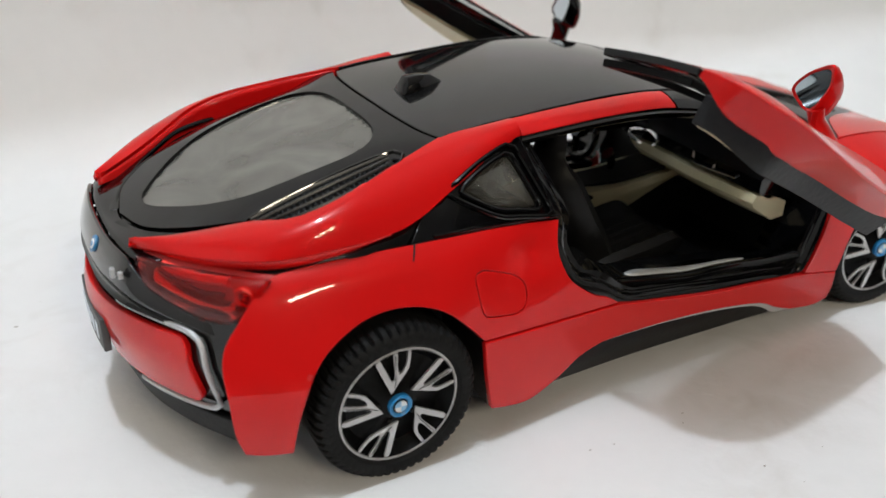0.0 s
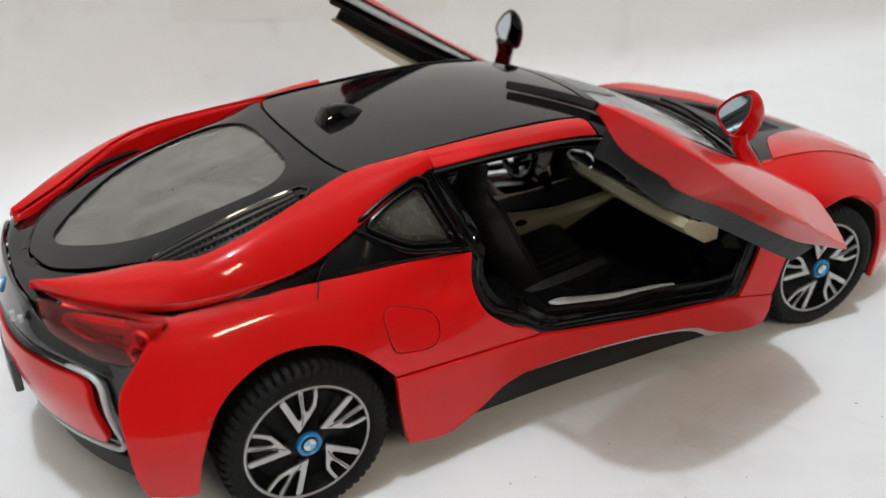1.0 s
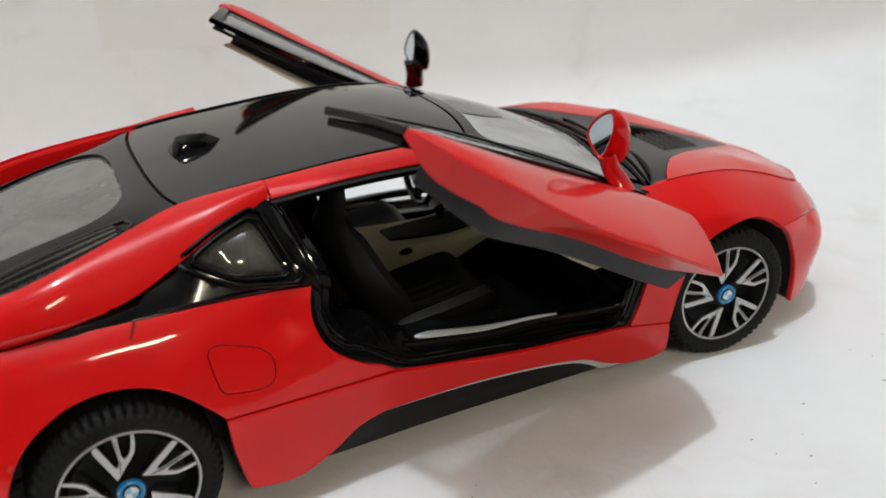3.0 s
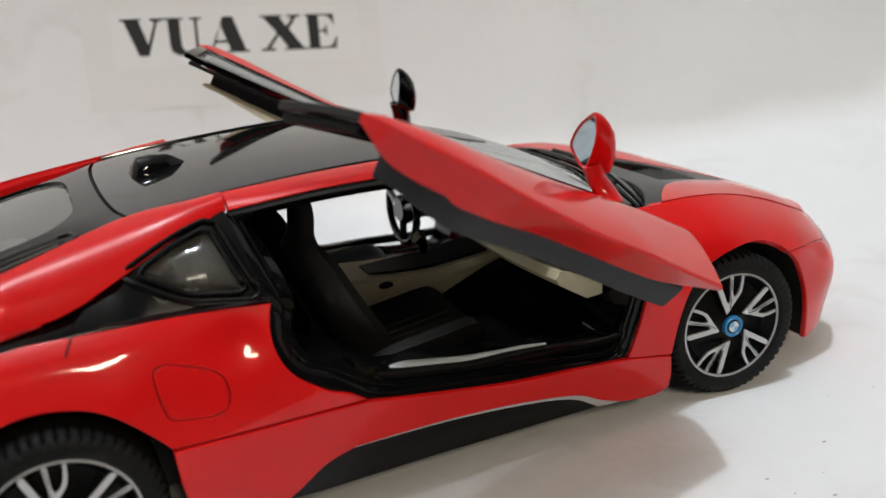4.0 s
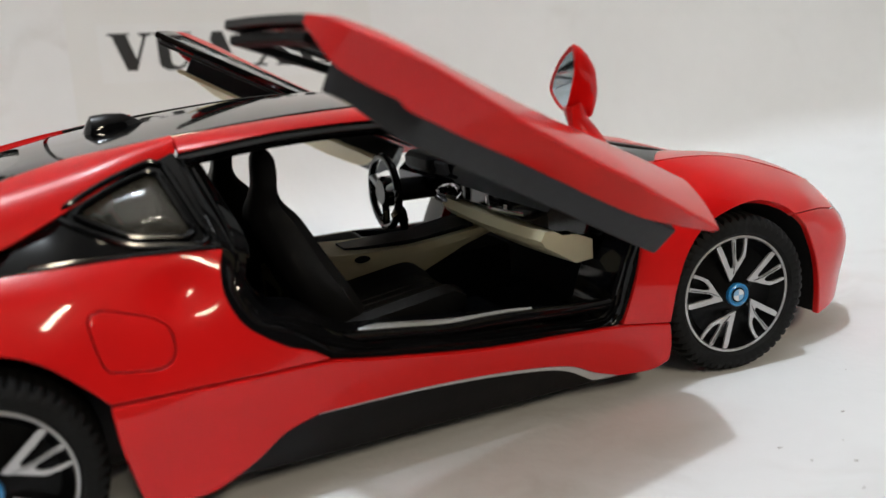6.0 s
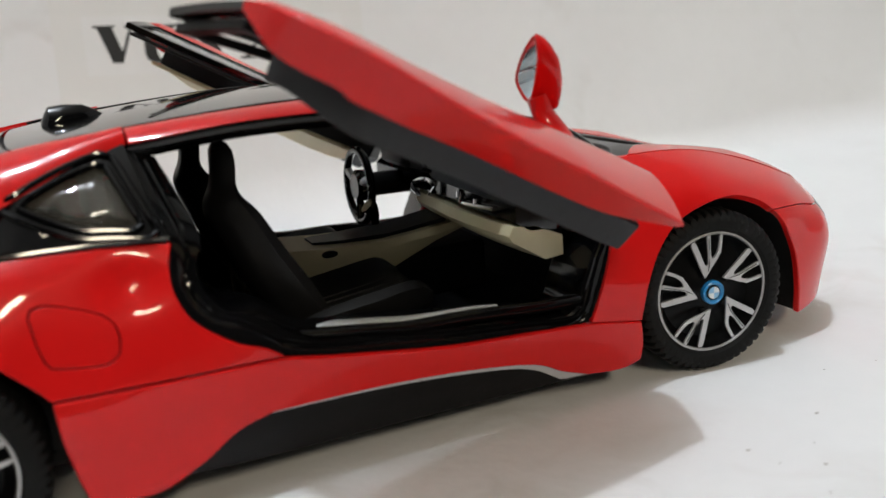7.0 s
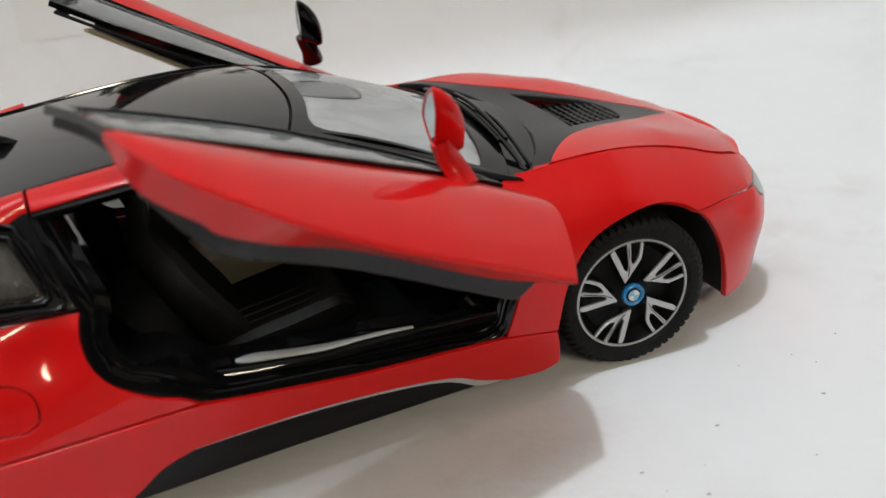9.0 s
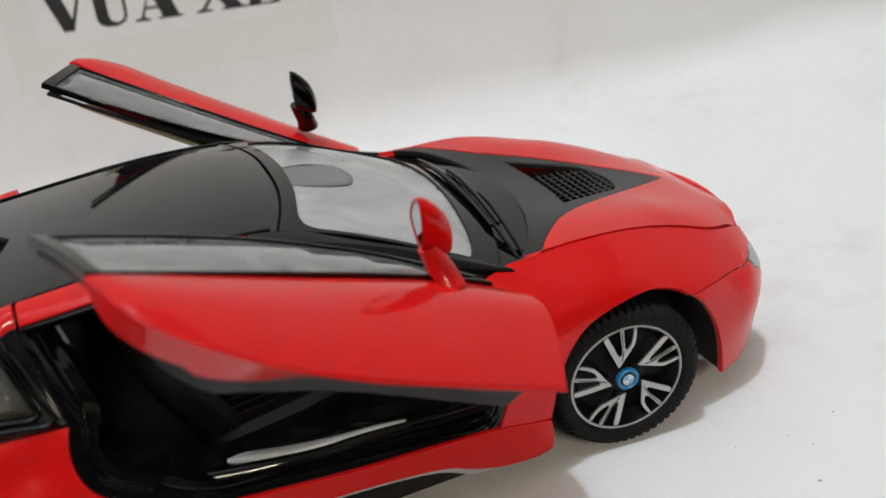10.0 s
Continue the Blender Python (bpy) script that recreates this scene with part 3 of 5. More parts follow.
skirt = outline([[(-0.72, 0.19), (-0.5, 0.285), (-0.36, 0.293), (0.025, 0.274), (0.35, 0.245), (0.554, 0.207), (0.69, 0.138), (0.86, 0.108)], [(0.86, 0.108), (0.86, 0.085)], [(0.86, 0.085), (0.2, 0.085), (-0.35, 0.10), (-0.72, 0.14)], [(-0.72, 0.14), (-0.72, 0.19)]], 0.03)
panel("side_skirt", skirt, lambda x, z: flank(x, z, -0.03 - 0.25 * max(0, 0.2 - z)), SKIRT_BLACK, car, "satin black lower skirt", step=0.04, thick=0.03)

# front wings and bumper
front_arch = [(1.028, 0.305), (1.036, 0.34), (1.068, 0.448), (1.131, 0.569), (1.230, 0.662), (1.379, 0.712), (1.523, 0.713), (1.649, 0.672), (1.715, 0.625)]
wing_top = [*WING_TOP[:-1], (2.295, 0.590)]
wing = outline([wing_top, [(2.295, 0.590), (2.295, 0.548)], [(2.295, 0.548), (2.20, 0.548), (2.13, 0.556), (2.04, 0.577), (1.95, 0.598), (1.83, 0.616), (1.715, 0.625)], front_arch[::-1], [(1.028, 0.305), (0.813, 0.338)], [(0.813, 0.338), (0.86, 0.45), (0.915, 0.60), (0.945, 0.72), (0.93, 0.80), (0.85, 0.892)], [(0.85, 0.892), (0.95, 0.902), (1.035, 0.906)]], 0.025)
panel("front_wing", wing, flank, RED, car, "glossy red front wing", step=0.03, thick=0.03)
bumper = outline([[(1.718, 0.623), (1.83, 0.613), (1.95, 0.595), (2.04, 0.574), (2.13, 0.552), (2.18, 0.544)], [(2.18, 0.544), (2.20, 0.505), (2.25, 0.468), (2.295, 0.45)], [(2.295, 0.45), (2.295, 0.16)], [(2.295, 0.16), (2.1, 0.13), (1.925, 0.117)],
                  [(1.925, 0.117), (1.900, 0.264), (1.852, 0.429), (1.775, 0.567), (1.718, 0.623)]], 0.025)
panel("front_bumper", bumper, flank, RED, car, "glossy red front bumper corner", step=0.03, thick=0.03)
headlight = outline([[(2.186, 0.543), (2.24, 0.545), (2.295, 0.545)], [(2.295, 0.545), (2.295, 0.455)], [(2.295, 0.455), (2.25, 0.473), (2.205, 0.507)], [(2.205, 0.507), (2.186, 0.543)]], 0.02)
panel("headlight", headlight, lambda x, z: flank(x, z, 0.004), CLEAR, car, "clear headlight lens", step=0.03, thick=0.01, bevel=0.003)
panel("headlight_reflector", scaled(headlight, 0.98), lambda x, z: flank(x, z, -0.03), BADGE_WHITE, car, step=0.03, thick=0.01, bevel=0.0)
nose = outline([[(-0.54, 0.575), (-0.3, 0.592), (0, 0.598), (0.3, 0.592), (0.54, 0.575)], [(0.54, 0.575), (0.54, 0.16)], [(0.54, 0.16), (-0.54, 0.16)], [(-0.54, 0.16), (-0.54, 0.575)]], 0.04)
panel("front_fascia", nose, lambda y, z: (2.29 + 0.155 * (1 - (y / 0.54) ** 2) - 0.05 * abs(z - 0.4), y, z), RED, car, "red front fascia", step=0.06, thick=0.03, both=False)

# bonnet: red sides and a satin charcoal centre with a vent
hood_rear = [(1.045, 0.730), (1.10, 0.68), (1.20, 0.53), (1.29, 0.30), (1.33, 0.0)]
split = [(1.075, 0.728), (1.135, 0.724), (1.178, 0.695), (1.24, 0.618), (1.38, 0.476), (1.51, 0.393), (1.68, 0.309), (1.90, 0.197), (2.18, 0.045)]
mir = lambda pts: [(x, -y) for x, y in pts]
hood_side = outline([mir(split), [(2.18, -0.045), (2.235, 0.0)], [(2.235, 0.0), (2.425, 0.0)], [(2.425, 0.0), (2.408, -0.18), (2.365, -0.34), (2.305, -0.47), (2.24, -wing_edge(2.24))], [(2.24, -wing_edge(2.24))] + [(x, -wing_edge(x) + 0.016) for x, z in WING_TOP[::-1][1:-1]] + [(1.075, -wing_edge(1.075) + 0.016)]], 0.025)
panel("bonnet_side", hood_side, bonnet, RED, car, "glossy red bonnet side", step=0.035, thick=0.025, bevel=0.006)
vent_loop = outline([[(1.505, -0.295), (1.66, -0.240), (1.825, -0.178)], [(1.825, -0.178), (1.875, -0.130), (1.905, 0.0), (1.875, 0.130), (1.825, 0.178)], [(1.825, 0.178), (1.66, 0.240), (1.505, 0.295)], [(1.505, 0.295), (1.53, 0.16), (1.537, 0.0), (1.53, -0.16), (1.505, -0.295)]], 0.02)
hood_mid = outline([hood_rear, mir(hood_rear)[::-1], mir(split), [(2.18, -0.045), (2.228, 0.0), (2.18, 0.045)], split[::-1], [(1.075, 0.728), (1.045, 0.730)]], 0.025)
hood = panel("bonnet_centre", hood_mid, lambda x, y: bonnet(x, y, -0.002), SATIN_GREY, car, "satin charcoal bonnet centre", step=0.035, thick=0.03, holes=[vent_loop], both=False)[0]
panel("vent_floor", scaled(vent_loop, 1.05), lambda x, y: bonnet(x, y, -0.11 + 0.07 * (x - 1.5) / 0.4), MATT_BLACK, hood, step=0.06, thick=0.01, bevel=0, both=False)
mesh_deep = lambda x: -0.075 + 0.062 * (x - 1.5) / 0.4
for k in range(13):
    y = -0.252 + 0.042 * k
    run = [x for x in np.linspace(1.60, 1.91, 32) if inside(vent_loop, x, y)]
    if len(run) > 2:
        put("vent_bar", *tube([bonnet(x, y, mesh_deep(x)) for x in run[::2]], 0.0075, 6), GLOSS_BLACK, hood)
for k in range(8):
    x = 1.62 + 0.036 * k
    run = [y for y in np.linspace(-0.30, 0.30, 41) if inside(vent_loop, x, y)]
    put("vent_bar", *tube([bonnet(x, y, mesh_deep(x) + 0.004) for y in run[::4]], 0.0085, 6), GLOSS_BLACK, hood)

# cowl, windscreen and wipers
cowl = outline([[(0.98, 0.72), (1.06, 0.5), (1.12, 0.25), (1.14, 0.0), (1.12, -0.25), (1.06, -0.5), (0.98, -0.72)], [(0.98, -0.72), (1.06, -0.735)], [(1.06, -0.735), (1.12, -0.68), (1.22, -0.53), (1.31, -0.30), (1.35, 0.0), (1.31, 0.30), (1.22, 0.53), (1.12, 0.68), (1.06, 0.735)], [(1.06, 0.735), (0.98, 0.72)]], 0.03)
panel("cowl", cowl, lambda x, y: (x, y, 0.905 - 0.06 * (x - 1.0) - 0.06 * abs(y) ** 2), GLOSS_BLACK, car, "gloss black cowl below the windscreen", step=0.06, thick=0.02, both=False)
screen_front = [(0.985, -0.705), (1.03, -0.60), (1.10, -0.36), (1.13, 0.0), (1.10, 0.36), (1.03, 0.60), (0.985, 0.705)]
roof_front = [(0.20, 0.545), (0.252, 0.38), (0.283, 0.20), (0.29, 0.0), (0.283, -0.20), (0.252, -0.38), (0.20, -0.545)]
shift_x = lambda pts, d: [(x + d, y) for x, y in pts]
screen = outline([screen_front, [(0.985, 0.705), (0.6, 0.635), (0.21, 0.545)], shift_x(roof_front, 0.01), [(0.21, -0.545), (0.6, -0.635), (0.985, -0.705)]], 0.03)
clear_side = [(0.345, -0.25), (0.305, -0.46), (0.33, -0.535), (0.42, -0.570), (0.60, -0.613), (0.84, -0.655), (0.905, -0.635), (0.965, -0.42)]
clear = closed_line([(1.005, 0.0), *[(x, -y) for x, y in clear_side[::-1]], (0.362, 0.0), *clear_side], 0.03)
screen_rim = panel("windscreen_border", screen, lambda x, y: top(x, y, 0.0), GLOSS_BLACK, car, "gloss black windscreen border", step=0.05, thick=0.015, bevel=0.003, holes=[clear], both=False)[0]
panel("windscreen_glass", scaled(clear, 1.02), lambda x, y: top(x, y, -0.013), SCREEN, screen_rim, "clear windscreen", step=0.025, thick=0.006, bevel=0, both=False)
panel("mirror_patch", closed_line([(0.31, -0.06), (0.34, -0.15), (0.44, -0.195), (0.54, -0.195), (0.60, -0.16), (0.625, -0.06), (0.60, 0.04), (0.54, 0.075), (0.44, 0.075), (0.34, 0.03)], 0.02), lambda x, y: top(x, y, -0.009), PATCH_GREY, screen_rim, "dark grey mirror patch on the windscreen", step=0.03, thick=0.003, bevel=0, both=False)
for y0, y1, x0, x1 in ((0.38, -0.46, 1.085, 1.072), (0.06, -0.655, 1.118, 1.085)):
    blade = [(x0 + (x1 - x0) * u, y0 + (y1 - y0) * u) for u in np.linspace(0, 1, 14)]
    wiper = put("wiper", *tube([top(x, y, 0.020) for x, y in blade], lambda u: 0.006 + 0.010 * math.sin(math.pi * min(0.9, max(0.1, u))), 8), GLOSS_BLACK, car, "black wiper blade")
    put("wiper_arm", *tube([(x + 0.035 * (1 - abs(2 * u - 1)) + 0.06 * max(0, u - 0.5), y, top(x, y)[2] + 0.034 - 0.03 * max(0, u - 0.6)) for (x, y), u in zip(blade, np.linspace(0, 1, 14))][5:], 0.010, 8), GLOSS_BLACK, wiper)

put("interior_mirror", *round_box((0.37, 0.0, 1.175), (0.05, 0.24, 0.065), 0.02), GLOSS_BLACK, car, "black interior mirror")

# roof
roof_rear = [(-1.0, -0.535), (-1.035, -0.40), (-1.052, -0.2), (-1.055, 0.0), (-1.052, 0.2), (-1.035, 0.40), (-1.0, 0.535)]
roof_loop = outline([roof_rear[::-1], [(-1.0, -0.535), (-0.69, -0.525), (-0.3, -0.53), (0.20, -0.545)], roof_front[::-1], [(0.20, 0.545), (-0.3, 0.53), (-0.69, 0.525), (-1.0, 0.535)]], 0.03)
panel("roof_panel", roof_loop, top, ROOF_BLACK, car, "gloss black roof panel", step=0.05, thick=0.02, bevel=0.006, both=False)
fin_sections = []
for x, w, h in ((-0.925, 0.044, 0.020), (-0.910, 0.055, 0.049), (-0.893, 0.060, 0.070), (-0.84, 0.053, 0.067), (-0.775, 0.036, 0.054), (-0.742, 0.022, 0.033), (-0.705, 0.006, 0.004)):
    z0 = top(x, 0)[2] - 0.006
    fin_sections.append([(x, -w, z0), (x, -w * 0.95, z0 + h * 0.38), (x, -w * 0.50, z0 + h * 0.93), (x, -w * 0.30, z0 + h), (x, w * 0.30, z0 + h), (x, w * 0.50, z0 + h * 0.93), (x, w * 0.95, z0 + h * 0.38), (x, w, z0)])
put("roof_antenna", *rings(fin_sections), GLOSS_BLACK, car, "gloss black fin antenna")
rail_in = [(-0.688, -0.530, 1.222), (-0.4, -0.535, 1.239), (-0.2, -0.538, 1.245), (-0.02, -0.541, 1.246), (0.09, -0.548, 1.239)]
rail_out = [(-0.688, -0.628, 1.176), (-0.4, -0.655, 1.203), (-0.2, -0.66, 1.208), (-0.02, -0.661, 1.204), (0.09, -0.663, 1.193)]
ribbon("roof_rail", rail_in, rail_out, RED, car, "glossy red roof rail", bulge=0.012, out=(0, -0.6, 0.8), flip=True, thick=0.03, shift=lambda p, side: (p[0], p[1], p[2] - (0.0 if side > 0 else 0.014)))
for side in (1, -1):
    put("roof_bead", *tube([top(x, -0.531 * side, 0.001) for x in np.linspace(-0.98, 0.18, 24)], 0.008, 8), GLOSS_BLACK, car, "gloss black bead along the roof edge")
pillar_in = [(0.098, -0.549, 1.238), (0.20, -0.555, 1.222), (0.33, -0.572, 1.185), (0.6, -0.635, 1.078), (0.85, -0.69, 0.965), (0.99, -0.725, 0.90)]
pillar_out = [(0.098, -0.663, 1.192), (0.20, -0.665, 1.175), (0.33, -0.668, 1.145), (0.6, -0.705, 1.03), (0.85, -0.745, 0.93), (1.02, -0.765, 0.885)]
ribbon("windscreen_pillar", pillar_in, pillar_out, GLOSS_BLACK, car, "gloss black windscreen pillar", bulge=0.008, out=(0, -0.6, 0.8), flip=True, thick=0.03)

# flying buttresses from the roof down to the tail
but_in = [(-0.694, -0.530, 1.222), (-1.0, -0.540, 1.196), (-1.246, -0.622, 1.152), (-1.50, -0.698, 1.096), (-1.67, -0.682, 1.050), (-1.80, -0.580, 1.020), (-1.967, -0.465, 0.968), (-2.175, -0.330, 0.918)]
but_out = [(-0.694, -0.625, 1.177), (-0.849, -0.665, 1.138), (-0.972, -0.702, 1.088), (-1.089, -0.738, 1.043), (-1.226, -0.778, 0.990), (-1.351, -0.800, 0.966), (-1.552, -0.812, 0.962), (-1.784, -0.765, 0.944), (-1.995, -0.600, 0.928), (-2.178, -0.345, 0.906)]
ribbon("buttress", but_in, but_out, RED, car, "glossy red flying buttress", bulge=0.030, out=(0, -0.5, 0.85), n=70, m=14, thick=0.028, bevel=0.01)
lip = but_out[5:]
ribbon("buttress_lip", [(x, y + 0.004, z - 0.004) for x, y, z in lip], [(x + 0.012, y + 0.020, z - d) for (x, y, z), d in zip(lip, (0.012, 0.038, 0.046, 0.040, 0.016))], RED, car, "red underside of the tail spoiler edge", bulge=0.006, out=(-0.3, -0.8, -0.3), n=40, m=6, thick=0.012, bevel=0.003)
inner_edge = [(x, y + 0.006, z - 0.012) for x, y, z in but_in[1:]]
ribbon("buttress_flank", inner_edge, [(x, y + 0.012, z - d) for (x, y, z), d in zip(inner_edge, (0.04, 0.11, 0.13, 0.12, 0.10, 0.07, 0.02))], RED, car, "red inner flank of the buttress", n=40, m=6, thick=0.015, bevel=0)

# black cabin side under the buttress, with the quarter window
deck_out = [(-0.62, -0.828, 0.889), (-0.80, -0.835, 0.897), (-0.966, -0.835, 0.903), (-1.258, -0.825, 0.905), (-1.46, -0.81, 0.902), (-1.68, -0.775, 0.892), (-1.82, -0.735, 0.878), (-2.0, -0.60, 0.862), (-2.15, -0.38, 0.855), (-2.235, -0.05, 0.85)]
deck_in = [(-1.10, -0.700, 1.000), (-1.25, -0.718, 0.965), (-1.5, -0.71, 0.985), (-1.75, -0.57, 1.0), (-1.9, -0.47, 0.955), (-2.0, -0.37, 0.925), (-2.1, -0.2, 0.893), (-2.14, -0.05, 0.883)]
ribbon("rear_deck", [(-1.15, -0.795, 0.898), (-1.258, -0.792, 0.899)] + deck_out[4:], deck_in, DEEP_BLACK, car, "gloss black deck under the buttress", bulge=0.008, n=50, m=8, thick=0.02, flip=True)
cside = outline([[(-0.628, 0.895), (-0.70, 1.185)], [(-0.70, 1.185), (-0.85, 1.150), (-1.0, 1.09), (-1.12, 1.03), (-1.22, 0.97), (-1.28, 0.91)], [(-1.28, 0.91), (-0.966, 0.908), (-0.80, 0.902), (-0.628, 0.895)]], 0.03)
qwin = closed_line([(-1.012, 1.040), (-0.995, 1.058), (-0.90, 1.098), (-0.80, 1.126), (-0.775, 1.118), (-0.735, 1.02), (-0.712, 0.955), (-0.73, 0.945), (-0.80, 0.955), (-0.89, 0.972)], 0.02)
qside = panel("quarter_pillar", cside, pillar_side, DEEP_BLACK, car, "gloss black rear side pillar", step=0.04, thick=0.02, holes=[qwin])
qp = {1: qside[0], -1: qside[1]}
panel("quarter_window", scaled(qwin, 1.02), lambda x, z: tuple(np.array(pillar_side(x, z)) + (0, 0.012, 0)), SMOKED, qp, "smoked quarter window", step=0.05, thick=0.006, bevel=0)
for side in (1, -1):
    hoops = []
    for k, r, d in ((1.10, 0.010, 0.008), (1.40, 0.010, 0.010)):
        loop = scaled(qwin, k)
        hoops.append(tube([(x, side * (pillar_side(x, z)[1] - d), z) for x, z in [*loop, loop[0]]], r, 8))
    put("window_surround", *merge(*hoops), DEEP_BLACK, qp[side], "raised gloss black window surround")
    put("belt_trim", *tube([(x, side * (-half_width(x, z) + 0.006), z + 0.010) for x, z in [tuple(p) for p in smooth_line([(-0.628, 0.887), (-0.80, 0.899), (-0.966, 0.907), (-1.18, 0.912)], 0.04)]], 0.007, 8), GLOSS_BLACK, car, "gloss black belt trim")

# tailgate with its tinted glass, and the louvres beside it
gate_side = [(-1.012, -0.545), (-1.13, -0.555), (-1.25, -0.52), (-1.5, -0.53), (-1.70, -0.52), (-1.85, -0.45), (-1.99, -0.34), (-2.10, -0.20), (-2.15, 0.0)]
gate = outline([shift_x(roof_rear, -0.012), mir(gate_side), gate_side[::-1]], 0.03)
tint = closed_line([(-1.155, 0.0), (-1.16, -0.20), (-1.19, -0.31), (-1.28, -0.390), (-1.45, -0.405), (-1.69, -0.375), (-1.84, -0.295), (-1.95, -0.19), (-2.04, -0.07), (-2.055, 0.0), (-2.04, 0.07), (-1.95, 0.19), (-1.84, 0.295), (-1.69, 0.375), (-1.45, 0.405), (-1.28, 0.390), (-1.19, 0.31), (-1.16, 0.20)], 0.03)
gate_top = lambda x, y: top(x, y, -0.020 * (max(0.0, abs(y) - 0.36) / 0.16) ** 2 * min(1.0, max(0.0, (-1.05 - x) / 0.2)) * min(1.0, max(0.0, (x + 2.0) / 0.25)))
gate_ob = panel("tailgate", gate, gate_top, GLOSS_BLACK, car, "gloss black tailgate", step=0.025, thick=0.02, holes=[tint], both=False)[0]
panel("rear_window", scaled(tint, 1.02), lambda x, y: top(x, y, -0.015), REAR_TINT, gate_ob, "grey tinted rear window", step=0.025, thick=0.006, bevel=0, both=False)
for side in (1, -1):
    lift = lambda x, y: top(x, y)[2] - (-0.012 if side > 0 else 0.095)
    base = [(x, -side * y, lift(x, y) - 0.022) for x, y in ((-1.22, 0.50), (-1.22, 0.61), (-1.5, 0.67), (-1.80, 0.63), (-1.80, 0.50), (-1.5, 0.50))]
    grille = put("side_grille", *rings([base, [(x, y, z - 0.03) for x, y, z in base]]), MATT_BLACK, car, "black louvred grille beside the tailgate")
    # near slats are greyer for their glints; far ones matt black to show none
    for k in range(24):
        u = k / 23
        x = -1.26 - 0.50 * u
        y0, y1 = 0.530, 0.610 + 0.050 * math.sin(math.pi * u)
        v, f = tube([(x, -side * y, lift(x, y) - 0.008) for y in np.linspace(y0, y1, 5)], 0.0065, 6)
        put("louvre", v, f, GRILLE_GREY if side > 0 else MATT_BLACK, grille)
    for y0, w in ((0.528, 0.0), (0.555, 0.012), (0.582, 0.030), (0.612, 0.045)):
        put("grille_bar", *tube([(x, -side * (y0 + w * math.sin(math.pi * (-1.24 - x) / 0.54)), lift(x, y0 + w) + 0.002) for x in np.linspace(-1.24, -1.78, 14)], 0.0065, 6), SATIN_GREY if side > 0 else MATT_BLACK, grille)
    if side > 0:
        rim = [(-1.20, 0.515), (-1.215, 0.60), (-1.35, 0.640), (-1.52, 0.668), (-1.70, 0.650), (-1.81, 0.60), (-1.80, 0.52), (-1.5, 0.512)]
        put("grille_rim", *tube([(x, -y, top(x, y)[2] + 0.010) for x, y in [*closed_line(rim, 0.03), rim[0]]], 0.008, 6), GLOSS_BLACK, grille, "gloss black grille rim")

for side in (1, -1):
    put("shoulder_seam", *tube([(x, side * (flank(x, z)[1] - 0.0005), z) for x, z in ((-1.262, 0.912), (-1.270, 0.900), (-1.280, 0.885), (-1.290, 0.868))], 0.0035, 6), MATT_BLACK, car)

shelf = [(-2.20, 0.0), (-2.175, 0.30), (-2.08, 0.50), (-1.95, 0.64), (-1.78, 0.70)]
panel("tail_shelf", outline([shelf, [(-1.78, 0.70), (-1.78, -0.70)], mir(shelf)[::-1]], 0.04), lambda x, y: (x, y, 0.855), GLOSS_BLACK, car, step=0.05, thick=0.01, bevel=0, both=False)

# tail: black band, lamps, silver frame, red apron and diffuser
apron = outline([[(-0.60, 0.655), (-0.3, 0.645), (0, 0.640), (0.3, 0.645), (0.60, 0.655)], [(0.60, 0.655), (0.655, 0.62), (0.665, 0.40), (0.62, 0.36)], [(0.62, 0.36), (0.0, 0.345), (-0.62, 0.36)], [(-0.62, 0.36), (-0.665, 0.40), (-0.655, 0.62), (-0.60, 0.655)]], 0.03)
panel("rear_apron", apron, tail, RED, car, "glossy red rear apron", step=0.05, thick=0.03, both=False, flip=True)
band = outline([[(-0.80, 0.80), (-0.4, 0.845), (0, 0.855), (0.4, 0.845), (0.80, 0.80)], [(0.80, 0.80), (0.80, 0.25)], [(0.80, 0.25), (0.0, 0.22), (-0.80, 0.25)], [(-0.80, 0.25), (-0.80, 0.80)]], 0.04)
panel("tail_panel", band, lambda y, z: tail(y, z, -0.035), GLOSS_BLACK, car, "gloss black tail panel", step=0.05, thick=0.03, both=False, flip=True)
frame_path = [(-0.30, 0.672), (-0.5, 0.682), (-0.66, 0.672), (-0.715, 0.60), (-0.725, 0.43), (-0.69, 0.355), (-0.5, 0.335), (-0.33, 0.33)]
for side in (1, -1):
    v, f = tube([tail(y * side, z, -0.008) for y, z in smooth_line(frame_path, 0.03)], 0.0115, 8)
    put("tail_trim", v, f, SILVER, car, "silver trim frame")
tail_cap_top = [(-1.93, -0.70, 0.745), (-1.985, -0.66, 0.742), (-2.075, -0.56, 0.768), (-2.150, -0.46, 0.810), (-2.18, -0.38, 0.868), (-2.207, -0.20, 0.872), (-2.212, 0.0, 0.873), (-2.207, 0.20, 0.872), (-2.18, 0.38, 0.868), (-2.150, 0.46, 0.810), (-2.075, 0.56, 0.768), (-1.985, 0.66, 0.742), (-1.93, 0.70, 0.745)]
tail_cap_low = [(-1.97, -0.72, 0.60), (-2.03, -0.66, 0.63), (-2.12, -0.56, 0.67), (-2.195, -0.47, 0.69), (-2.245, -0.38, 0.700), (-2.282, -0.20, 0.697), (-2.290, 0.0, 0.695), (-2.282, 0.20, 0.697), (-2.245, 0.38, 0.700), (-2.195, 0.47, 0.69), (-2.12, 0.56, 0.67), (-2.03, 0.66, 0.63), (-1.97, 0.72, 0.60)]
out_by = lambda p, d: (p[0] - d * (1 - abs(p[1]) / 0.75), p[1], p[2])
